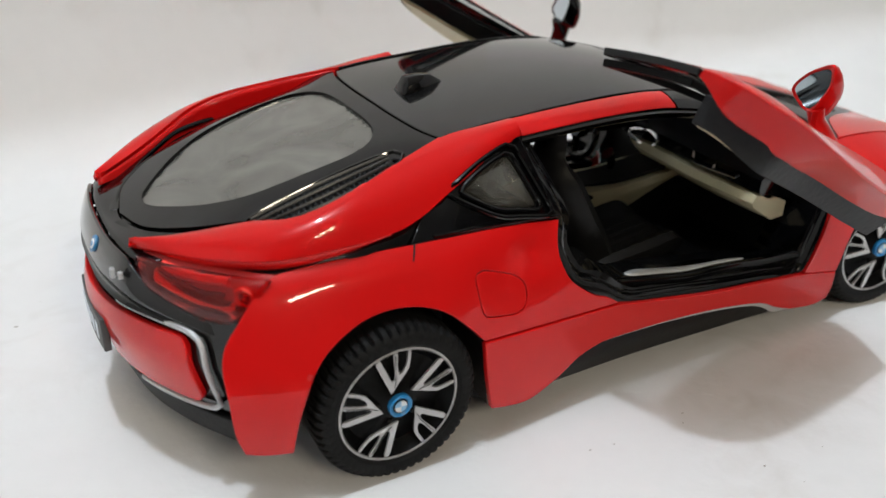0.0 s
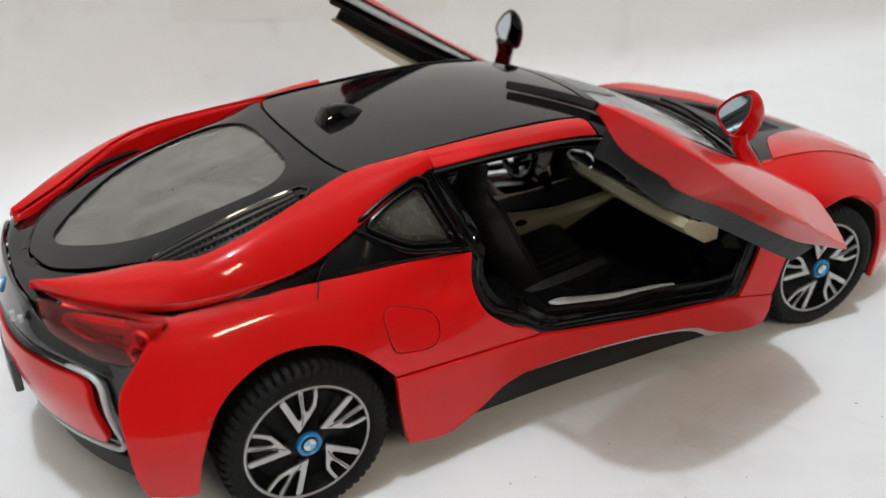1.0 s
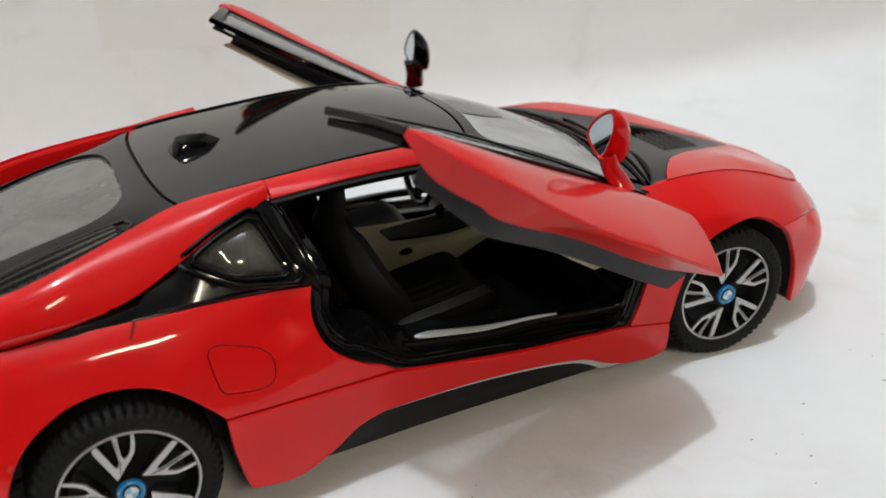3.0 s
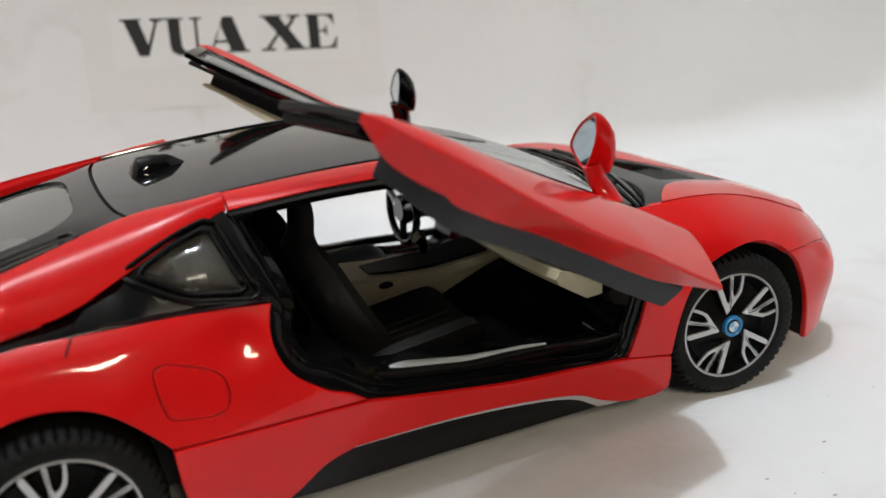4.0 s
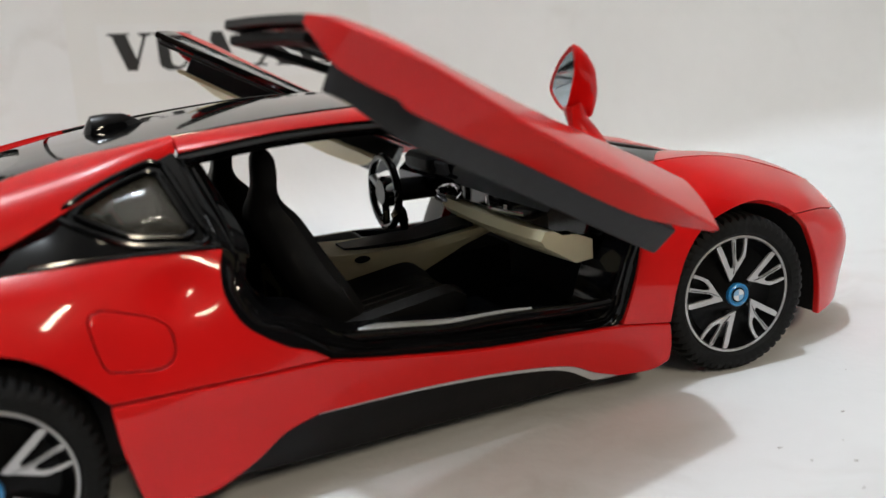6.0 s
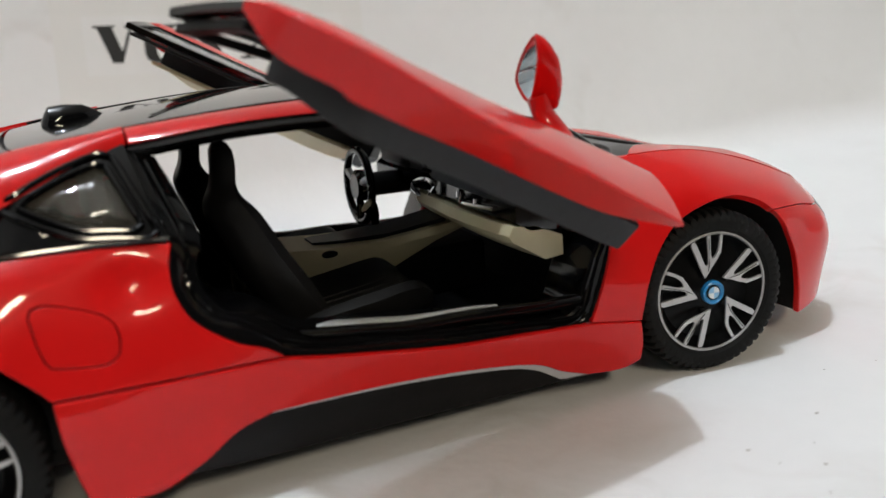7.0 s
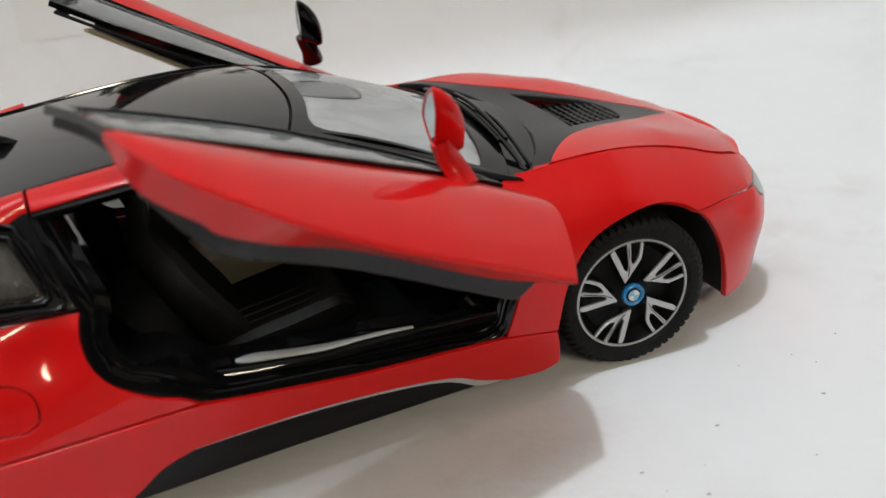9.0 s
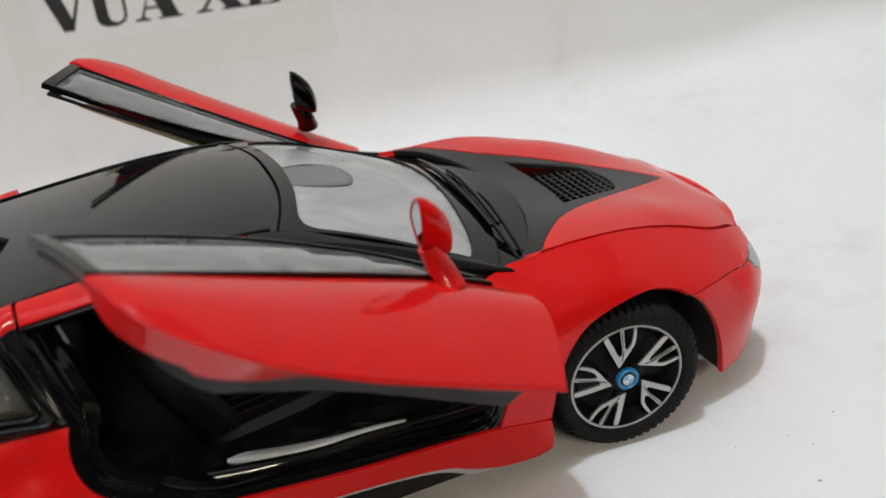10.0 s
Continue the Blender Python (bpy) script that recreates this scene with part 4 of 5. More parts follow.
tail_cap_top, tail_cap_low = [out_by(p, 0.014) for p in tail_cap_top], [out_by(p, -0.012) for p in tail_cap_low]
ridge = [((a[0] + 2 * b[0]) / 3 - 0.014 * (1 - abs(a[1]) / 0.75), (a[1] + b[1]) / 2 * 1.02, 0.36 * a[2] + 0.64 * b[2]) for a, b in zip(tail_cap_top, tail_cap_low)]
cap = ribbon("tail_cap", tail_cap_top, ridge, TAIL_GLOSS, car, "gloss black tail cap with a sharp lower ridge", bulge=0.004, out=(-0.9, 0, 0.3), n=64, m=8, thick=0.02, both=False, flip=True)[0]
ribbon("tail_cap_face", [(x + 0.004, y, z - 0.004) for x, y, z in ridge], tail_cap_low, GLOSS_BLACK, cap, n=64, m=6, thick=0.02, both=False, flip=True, bulge=-0.012, out=(-1, 0, 0))
deck_lip = [(x, y, top(x, y)[2] - 0.016) for x, y in ((-1.90, -0.42), (-1.99, -0.345), (-2.10, -0.205), (-2.152, 0.0), (-2.10, 0.205), (-1.99, 0.345), (-1.90, 0.42))]
deck_end = [(-2.13, -0.47, 0.862), *[(x + 0.004, y, z - 0.001) for x, y, z in tail_cap_top[4:9]], (-2.13, 0.47, 0.862)]
ribbon("tail_deck", deck_lip, deck_end, GLOSS_BLACK, cap, "gloss black deck behind the tailgate", n=40, m=8, thick=0.01, bevel=0, both=False, flip=True, bulge=-0.006)
for r, d, material in ((0.030, 0.0, BADGE_BLUE), (0.018, 0.003, BADGE_WHITE), (0.010, 0.005, BADGE_BLUE)):
    secs = [[(-2.277 - d + s_ + 0.42 * (r * math.sin(q)), -0.103 + r * math.cos(q), 0.826 + r * math.sin(q)) for q in np.linspace(0, 2 * math.pi, 25)[:-1]] for s_ in (0.0, 0.012)]
    put("tail_badge", *rings(secs), material, cap)
for k in range(2):
    put("model_badge", *round_box((-2.258 + 0.022 * k, -0.398 - 0.026 * k, 0.838 - 0.004 * k), (0.016, 0.022, 0.036 - 0.012 * k), 0.003), SILVER, cap)
plate = [(-0.21, 0.40), (0.21, 0.40), (0.21, 0.55), (-0.21, 0.55)]
plate_ob = panel("number_plate", outline([[plate[i], plate[(i + 1) % 4]] for i in range(4)], 0.05), lambda y, z: (-2.325 + 0.25 * abs(y) ** 2, y, z), PLATE_GREY, car, "dark grey number plate with pale bars", step=0.1, thick=0.03, both=False, flip=True)[0]
for k in range(5):
    y = -0.14 + 0.07 * k
    put("plate_bar", *round_box((-2.326 + 0.25 * y * y, y, 0.475), (0.004, 0.04, 0.07), 0.0015), BADGE_WHITE, plate_ob, smooth=False)
diffuser = outline([[(-0.80, 0.30), (-0.4, 0.31), (0, 0.315), (0.4, 0.31), (0.80, 0.30)], [(0.80, 0.30), (0.74, 0.17)], [(0.74, 0.17), (-0.74, 0.17)], [(-0.74, 0.17), (-0.80, 0.30)]], 0.04)
panel("diffuser", diffuser, lambda y, z: tail(y, z, -0.01), MATT_BLACK, car, "matt black rear diffuser", step=0.06, thick=0.03, both=False, flip=True)
lamp_top = [(-2.165, -0.40, 0.885), (-2.085, -0.53, 0.893), (-1.96, -0.66, 0.893), (-1.86, -0.755, 0.889), (-1.80, -0.795, 0.886)]
lamp_low = [(-2.185, -0.43, 0.800), (-2.10, -0.56, 0.758), (-2.01, -0.68, 0.722), (-1.93, -0.785, 0.752), (-1.865, -0.812, 0.818)]
lenses = ribbon("tail_lamp", lamp_top, lamp_low, LAMP_RED, car, "translucent red tail lamp", bulge=0.03, out=(-0.75, -0.65, 0.1), n=24, m=8, thick=0.008, bevel=0, power=2)
lens = {1: lenses[0], -1: lenses[1]}
ins = lambda pts, d: [(x + 0.75 * d, y + 0.65 * d, z) for x, y, z in pts]
ribbon("lamp_reflector", ins(lamp_top, 0.045), ins(lamp_low, 0.045), LAMP_BACK, lens, "dark red reflector", n=24, m=6, thick=0.01, bevel=0)
for side in (1, -1):
    at = lambda u, d, deep: (lambda p, q: (p[0] * (1 - d) + q[0] * d, (p[1] * (1 - d) + q[1] * d) * side, p[2] * (1 - d) + q[2] * d))(resample(ins(lamp_top, deep), 41)[int(u * 40)], resample(ins(lamp_low, deep), 41)[int(u * 40)])
    put("lamp_arc", *tube(smooth_line([at(0.12, 0.02, 0.0), at(0.3, 0.34, 0.0), at(0.5, 0.46, 0.0), at(0.72, 0.44, 0.0)], 0.02), 0.010, 6), MATT_BLACK, lens[side])
    put("lamp_arc", *tube(smooth_line([at(0.08, 0.80, -0.004), at(0.4, 0.98, -0.004), at(0.8, 0.96, -0.004)], 0.02), 0.009, 6), MATT_BLACK, lens[side])
    guide = [at(0.16, 0.18, 0.012), at(0.12, 0.45, 0.010), at(0.25, 0.66, 0.006), at(0.45, 0.76, 0.004), at(0.68, 0.76, 0.004), at(0.80, 0.66, 0.004)]
    put("light_guide", *tube(smooth_line(guide, 0.02), 0.018, 8), LAMP_INNER, lens[side], "bright red light guide")
    put("light_guide", *tube(smooth_line([at(0.22, 0.16, 0.02), at(0.45, 0.24, 0.02), at(0.7, 0.22, 0.02)], 0.02), 0.020, 8), LAMP_INNER, lens[side], "bright red light guide")
    c0 = Vector(at(0.85, 0.48, -0.002))
    hoop = lambda r: [tuple(c0 + r * (Vector((0.65, -0.75 * side, 0)) * math.cos(q) + Vector((0, 0, 1)) * math.sin(q))) for q in np.linspace(0, 2 * math.pi, 21)]
    put("lamp_bulb", *tube(hoop(0.036), 0.009, 6), LAMP_INNER, lens[side], "red ring round the bulb")
    put("lamp_bulb", *tube(hoop(0.014), 0.008, 6), CHROME, lens[side], "bright metal bulb")
    for u, d in ((0.30, 0.52), (0.62, 0.58)):
        put("lamp_bead", *round_box(at(u, d, 0.008), (0.014, 0.014, 0.012), 0.005), CHROME, lens[side])


# ---- wheels ----
def lathe(profile, n, wobble=None):
    """Turns (radius, y) round the y axis; wobble(k, i) scales the radius."""
    secs = []
    for k in range(n):
        a = 2 * math.pi * k / n
        secs.append([((r * (wobble(k, i) if wobble else 1)) * math.cos(a), y, (r * (wobble(k, i) if wobble else 1)) * math.sin(a)) for i, (r, y) in enumerate(profile)])
    m, verts, faces = len(profile), [q for s in secs for q in s], []
    for k in range(n):
        for i in range(m - 1):
            a, b = k * m, ((k + 1) % n) * m
            faces.append((a + i, a + i + 1, b + i + 1, b + i))
    return verts, faces


RIM_R, TYRE_R = 0.250, 0.335
SPOKE = [(-.145, .25), (-.20, .385), (-.30, .62), (-.375, .80), (-.375, .86), (-.315, .89), (-.215, .66), (-.16, .52), (-.135, .465), (-.10, .455), (-.075, .49), (-.07, .60), (-.085, .80), (-.095, .95), (-.035, .97), (-.028, .93), (-.03, .75), (-.025, .63), (-.005, .565), (.03, .565), (.085, .63), (.118, .71), (.14, .84), (.148, .96), (.20, .97), (.198, .95), (.185, .78), (.155, .63), (.06, .50), (-.025, .40), (-.11, .28)]
wheel_meshes = {}


def wheel(x, y, yaw, spin, inner_turn):
    """A wheel whose outer face looks to -y before it is turned."""
    m = pose(x * S, y * S, TYRE_R * S, 0, 0, yaw + inner_turn) @ pose(0, 0, 0, 0, spin, 0)
    hub = None
    def item(name, make, material, label=""):
        nonlocal hub
        if name in wheel_meshes:
            ob = new(name.split("#")[0], wheel_meshes[name])
        else:
            v, f = make()
            ob = put(name.split("#")[0], v, f, material)
            wheel_meshes[name] = ob.data
        if label:
            ob["label"] = label
        if hub is None:
            hub = ob
            ob.parent = car
            ob.matrix_basis = m
        else:
            ob.parent = hub
        return ob
    item("wheel", lambda: lathe([(0.0, -0.012), (0.06, -0.012), (0.09, 0.01), (0.20, 0.03), (0.225, 0.0), (0.235, -0.02), (0.235, 0.2), (0.0, 0.2)], 48), WHEEL_BLACK, "black alloy wheel with silver spokes")
    tread = lambda k, i: (0.962, 0.945, 0.955)[(i - 3) % 3] if (i in (3, 4, 5, 9, 10, 11) and k % 4 == 0) else 1.0
    item("tyre", lambda: lathe([(0.246, -0.015), (0.262, -0.032), (0.295, -0.036), (0.322, -0.022), (0.333, 0.0), (0.335, 0.02), (0.335, 0.07), (0.335, 0.12), (0.335, 0.17), (0.335, 0.19), (0.333, 0.21), (0.322, 0.232), (0.262, 0.24), (0.24, 0.22)], 224, tread), RUBBER, "black rubber tyre with a blocked tread")
    item("rim", lambda: lathe([(0.233, 0.0), (0.236, -0.016), (0.241, -0.022), (0.248, -0.020), (0.250, -0.010), (0.247, 0.0)], 72), RIM_SILVER, "silver rim edge")
    for k in range(5):
        def spoke(k=k):
            uv, tri = fill(outline([[SPOKE[i], SPOKE[(i + 1) % len(SPOKE)]] for i in range(len(SPOKE))], 0.2), 0.15)
            a = radians(72 * k)
            pts = []
            for depth in (0.0, 0.009):
                for u, v in uv:
                    r = math.hypot(u, v)
                    s, c = math.sin(a), math.cos(a)
                    pts.append(((u * c + v * s) * RIM_R, -0.018 - 0.006 * (1 - r) + depth, (-u * s + v * c) * RIM_R))
            n = len(uv)
            count = {}
            for t in tri:
                for i in range(3):
                    e = (t[i], t[(i + 1) % 3])
                    count[tuple(sorted(e))] = count.get(tuple(sorted(e)), []) + [e]
            faces = [tuple(t) for t in tri] + [tuple(i + n for i in t[::-1]) for t in tri]
            for es in count.values():
                if len(es) == 1:
                    p, q = es[0]
                    faces.append((q, p, p + n, q + n))
            return pts, faces
        item("spoke#%d" % k, spoke, RIM_SILVER, "silver forked spoke")
    for k in range(5):
        def groove(k=k):
            a = radians(72 * k)
            line = [(-0.085, 0.36), (-0.052, 0.52), (-0.058, 0.72), (-0.064, 0.90)]
            return tube([((u * math.cos(a) + v * math.sin(a)) * RIM_R, -0.0245 + 0.004 * math.hypot(u, v), (-u * math.sin(a) + v * math.cos(a)) * RIM_R) for u, v in line], 0.0016, 5)
        item("spoke_groove#%d" % k, groove, MATT_BLACK)
    item("hub_cap", lambda: lathe([(0.030, -0.024), (0.033, -0.028), (0.042, -0.034), (0.048, -0.030), (0.050, 0.0), (0.0, 0.0)], 32), BADGE_BLUE, "blue hub cap")
    item("hub_disc", lambda: lathe([(0.0, -0.027), (0.031, -0.027), (0.031, -0.01), (0.0, -0.01)], 24), MATT_BLACK)
    for k in range(2):
        item("hub_badge#%d" % k, lambda k=k: lathe_sector(0.025, k), BADGE_WHITE)
        item("hub_badge_quarter#%d" % k, lambda k=k: lathe_sector(0.025, k + 0.5), BADGE_PALE)
    for k in range(5):
        a = radians(72 * k + 30)
        item("bolt#%d" % k, lambda a=a: round_box((0.085 * math.cos(a), -0.002, 0.085 * math.sin(a)), (0.022, 0.02, 0.022), 0.008), MATT_BLACK)
    return hub


def lathe_sector(r, k):
    a0 = math.pi * k
    pts = [(0, -0.0315, 0)] + [(r * math.cos(a0 + math.pi / 2 * j / 6), -0.0315, r * math.sin(a0 + math.pi / 2 * j / 6)) for j in range(7)]
    low = [(x, -0.028, z) for x, _, z in pts]
    return rings([pts, low])


wheel(-1.4, -0.945, 0, 0, 0)
wheel(1.4, -0.915, -7, 0, 0)
wheel(-1.4, 0.945, 0, 0, 180)
wheel(1.4, 0.915, -7, 0, 180)
# wheel housings and the floor pan
arch_front_full = front_arch + [(1.775, 0.567), (1.852, 0.429), (1.900, 0.264), (1.925, 0.125)]
for arch in (rear_arch[::-1] + [(-1.026, 0.375), (-1.004, 0.25), (-0.99, 0.175)], [(1.04, 0.14), (1.04, 0.22)] + arch_front_full):
    for side in (1, -1):
        line = smooth_line(arch, 0.04)
        verts, faces = [], []
        for x, z in line:
            w = half_width(x, z)
            for d in (0.028, 0.14, 0.36):
                verts.append((x, -side * (w - d), z))
        n = len(line)
        for i in range(n - 1):
            for k in range(2):
                faces.append((3 * i + k, 3 * i + k + 1, 3 * i + k + 4, 3 * i + k + 3))
        hub_at = len(verts)
        verts.append((sum(p[0] for p in line) / n, -side * 0.58, 0.335))
        faces += [(3 * i + 2, 3 * i + 5, hub_at) for i in range(n - 1)]
        put("wheel_housing", verts, faces, MATT_BLACK, car)
put("floor_pan", *merge(round_box((0, 0, 0.15), (1.98, 1.62, 0.10), 0.04), round_box((0, 0, 0.16), (3.7, 1.10, 0.08), 0.04)), MATT_BLACK, car, "matt black floor pan")

# ---- cabin ----
opening = [(-0.70, 1.165), (-0.66, 1.02), (-0.63, 0.885), (-0.655, 0.76), (-0.612, 0.657), (-0.545, 0.594), (-0.46, 0.54), (-0.345, 0.478), (-0.147, 0.432), (0.229, 0.372), (0.571, 0.349), (0.80, 0.340), (0.86, 0.45), (0.925, 0.60), (0.985, 0.76), (1.0, 0.87)]


def frame_point(x, z, deep):
    y = half_width(x, z) if z < 0.88 else -pillar_side(x, z)[1]
    return (x, -(y - 0.02 - deep), z)


for side in (1, -1):
    # the black rebate round each door opening
    secs = []
    for x, z in [tuple(p) for p in smooth_line(opening, 0.04)]:
        cx, cz = 0.15, 0.75
        d = math.hypot(x - cx, z - cz)
        prof = []
        for deep, inset in ((-0.006, 0.0), (-0.002, 0.018), (0.008, 0.030), (0.035, 0.036), (0.045, 0.060), (0.10, 0.068), (0.20, 0.072), (0.27, 0.075)):
            k = inset / d * (0.8 if z < 0.6 else 0.6) * (1 + 1.5 * min(1.0, max(0.0, (-0.25 - x) / 0.25)))
            xx, zz = x + (cx - x) * k, z + (cz - z) * k
            q = frame_point(x, z, deep * (0.5 if deep > 0.05 and z > 0.80 and x < -0.2 else 1.0))
            prof.append((xx, q[1] * side, zz))
        secs.append(prof)
    m = len(secs[0])
    verts = [q for s_ in secs for q in s_]
    faces = [(i * m + k, (i + 1) * m + k, (i + 1) * m + k + 1, i * m + k + 1) for i in range(len(secs) - 1) for k in range(m - 1)]
    door_frame = put("door_frame", verts, faces, DEEP_BLACK, car, "gloss black door frame")
    put("frame_bead", *tube([s_[3] for s_ in secs], 0.009, 8), GLOSS_BLACK, door_frame, "raised gloss black bead")
    for inset, deep, r in ((0.030, 0.010, 0.010), (0.066, 0.085, 0.014)):
        path = []
        for x, z in [tuple(p) for p in smooth_line(opening[:10], 0.04)]:
            k = inset / math.hypot(x - 0.15, z - 0.75) * 0.7
            path.append((x + (0.15 - x) * k, frame_point(x, z, deep)[1] * side, z + (0.75 - z) * k))
        put("door_seal", *tube(path, r, 8), GLOSS_BLACK, car, "gloss black door seal")
    scuff = [(-0.19, -0.77 * side, 0.497), (-0.05, -0.80 * side, 0.487), (0.12, -0.815 * side, 0.468), (0.25, -0.825 * side, 0.462), (0.36, -0.835 * side, 0.462), (0.47, -0.845 * side, 0.452)]
    v, f = tube(smooth_line(scuff, 0.03), lambda u: 0.030 * min(1.0, 0.25 + 9 * u) * (1 - 0.78 * u) + 0.002, 10, 0.5)
    put("sill_scuff_strip", v, f, SILVER if side > 0 else GLOSS_BLACK, car, "silver sill scuff strip" if side > 0 else "gloss black sill strip")
    ledge = [(-0.40, -0.80 * side, 0.520), (-0.25, -0.815 * side, 0.492), (-0.05, -0.840 * side, 0.470), (0.12, -0.850 * side, 0.448), (0.30, -0.855 * side, 0.442), (0.45, -0.862 * side, 0.432), (0.62, -0.868 * side, 0.418), (0.80, -0.875 * side, 0.412)]
    put("sill_ledge", *tube(smooth_line(ledge, 0.03), 0.030, 10, 0.8), GLOSS_BLACK, car, "gloss black inner sill")
for side in (1, -1):
    crest = [(-0.42, 0.500), (0.09, 0.462), (0.28, 0.450), (0.48, 0.408), (0.80, 0.396)]
    secs = [[(x, 0.70 * side, 0.26), (x, 0.73 * side, z - 0.012), (x, 0.75 * side, z), (x, 0.80 * side, z), (x, 0.82 * side, 0.26)] for x, z in smooth_line(crest, 0.06)]
    put("sill_wall", *rings(secs), DEEP_BLACK, car, "black inner sill wall")
put("cabin_floor", *round_box((0.12, 0, 0.27), (1.70, 1.40, 0.06), 0.03), MATT_BLACK, car)
put("cabin_side_trim", *round_box((-0.60, 0.86, 0.56), (0.26, 0.03, 0.60), 0.012), MATT_BLACK, car)
put("firewall", *round_box((0.93, 0, 0.55), (0.08, 1.45, 0.60), 0.03), MATT_BLACK, car)
put("rear_bulkhead", *merge(round_box((-0.672, 0, 0.58), (0.08, 1.56, 0.60), 0.03), round_box((-0.80, 0, 0.98), (0.06, 1.06, 0.34), 0.03)), MATT_BLACK, car)
ribbon("door_header", rail_out + pillar_out[1:3] + [(0.6, -0.70, 1.03), (0.95, -0.76, 0.885)], [(x, y + 0.035, z - 0.055) for x, y, z in rail_out + pillar_out[1:3]] + [(0.6, -0.675, 0.985), (0.95, -0.73, 0.85)], GLOSS_BLACK, car, "black door opening header", bulge=0.012, out=(0, -1, 0), flip=True, thick=0.03)
panel("headlining", outline([[(-1.0, -0.5), (0.2, -0.5)], [(0.2, -0.5), (0.2, 0.5)], [(0.2, 0.5), (-1.0, 0.5)], [(-1.0, 0.5), (-1.0, -0.5)]], 0.08), lambda x, y: top(x, y, -0.035), MATT_BLACK, car, step=0.1, thick=0.01, bevel=0, both=False)


def seat(side):
    """A bucket seat: cushion with side bolsters, backrest and headrest."""
    y0 = -0.37 * side
    def shell(stations, w0):
        secs = []
        for x, z, w, t, wing in stations:
            ring = []
            for u in np.linspace(-1, 1, 15):
                lift = wing * (0.35 * abs(u) ** 2 + 0.85 * math.exp(-((abs(u) - 0.80) / 0.17) ** 2))
                ring.append((x + lift * w0[0], y0 + u * w, z + lift * w0[1]))
            for u in np.linspace(1, -1, 15):
                deep = t * (1 - 0.7 * abs(u) ** 4)
                ring.append((x - deep * w0[0], y0 + u * w * 0.96, z - deep * w0[1]))
            secs.append(ring)
        return rings(secs)
    fine = lambda rows: [tuple(r) for r in smooth_line(rows, 0.02)]
    cushion = put("seat_cushion", *shell(fine([(-0.22, 0.42, 0.22, 0.10, 0.03), (-0.10, 0.435, 0.24, 0.12, 0.05), (0.10, 0.455, 0.25, 0.13, 0.06), (0.26, 0.475, 0.24, 0.13, 0.05), (0.33, 0.46, 0.22, 0.10, 0.02)]), (0, 1)), SEAT_BLACK, car, "black ribbed seat cushion")
    back = put("seat_backrest", *shell(fine([(-0.10, 0.40, 0.20, 0.13, 0.05), (-0.19, 0.53, 0.21, 0.11, 0.08), (-0.28, 0.69, 0.205, 0.10, 0.08), (-0.345, 0.84, 0.18, 0.09, 0.07), (-0.368, 0.91, 0.145, 0.085, 0.045), (-0.365, 0.95, 0.118, 0.08, 0.03), (-0.348, 0.985, 0.10, 0.08, 0.015), (-0.335, 1.03, 0.09, 0.08, 0.008), (-0.335, 1.09, 0.082, 0.075, 0.005), (-0.345, 1.118, 0.07, 0.06, 0.0), (-0.36, 1.128, 0.04, 0.03, 0.0)]), (0.9, 0.45)), SEAT_BLACK, car, "black bucket seat backrest")
    for u in (-0.35, 0.35):
        put("belt_slot", *round_box((-0.352, y0 + u * 0.22, 0.885), (0.02, 0.05, 0.03), 0.008, pose(0, 0, 0, 0, -25, 0)), GLOSS_BLACK, back)
    for k in range(5):
        u = -0.5 + 0.25 * k
        put("seat_rib", *tube([(x, y0 + u * 0.24, z) for x, z in ((-0.12, 0.432), (0.05, 0.447), (0.2, 0.465), (0.29, 0.468))], 0.009, 8), SEAT_BLACK, cushion)
    return cushion, back


seat(1)
seat(-1)

# dashboard
dash_prof = [(0.66, 0.70), (0.60, 0.735), (0.60, 0.80), (0.66, 0.85), (0.80, 0.895), (0.98, 0.90), (0.98, 0.66)]
secs = [[(x + 0.05 * abs(y) ** 2, y, z - 0.03 * abs(y)) for x, z in dash_prof] for y in np.linspace(-0.74, 0.74, 17)]
put("dashboard", *rings(secs), GLOSS_BLACK, car, "black dashboard with silver vents")
pad = [(0.56, 0.665), (0.545, 0.69), (0.565, 0.725), (0.66, 0.715), (0.78, 0.66), (0.78, 0.58), (0.70, 0.575)]
secs = []
for y in np.linspace(-0.74, 0.20, 15):
    k = 1.0 if y < 0.1 else 1 - (y - 0.1) * 3.2
    secs.append([(0.68 + (x - 0.68) * k + 0.2 * (y + 0.25) ** 2, y, 0.68 + (z - 0.68) * k - 0.035 * max(0, -y - 0.1)) for x, z in pad])
put("dash_pad", *rings(secs), BEIGE, car, "beige lower dashboard pad")
vent_ring = [(0.588, 0.165, 0.728), (0.586, 0.06, 0.708), (0.588, -0.020, 0.712), (0.598, -0.045, 0.765), (0.604, 0.02, 0.788), (0.602, 0.14, 0.765), (0.594, 0.175, 0.745)]
put("air_vent", *tube([*closed_line(vent_ring, 0.02), vent_ring[0]], 0.012, 8), CHROME, car, "silver air vent frame")
put("vent_trim", *merge(tube(smooth_line([(0.596, -0.315, 0.790), (0.592, -0.322, 0.745), (0.594, -0.345, 0.737), (0.600, -0.46, 0.742), (0.606, -0.60, 0.752)], 0.02), 0.009, 6), tube([(0.600, -0.455, 0.742), (0.604, -0.455, 0.768)], 0.009, 6)), CHROME, car, "thin silver trim on the dashboard")
put("centre_screen", *round_box((0.628, 0.235, 0.832), (0.02, 0.22, 0.085), 0.008, pose(0, 0, 0, 0, -12, 0)), PLATE_GREY, car, "grey centre screen")
put("instrument_hood", *round_box((0.68, 0.40, 0.855), (0.20, 0.32, 0.09), 0.06), MATT_BLACK, car)
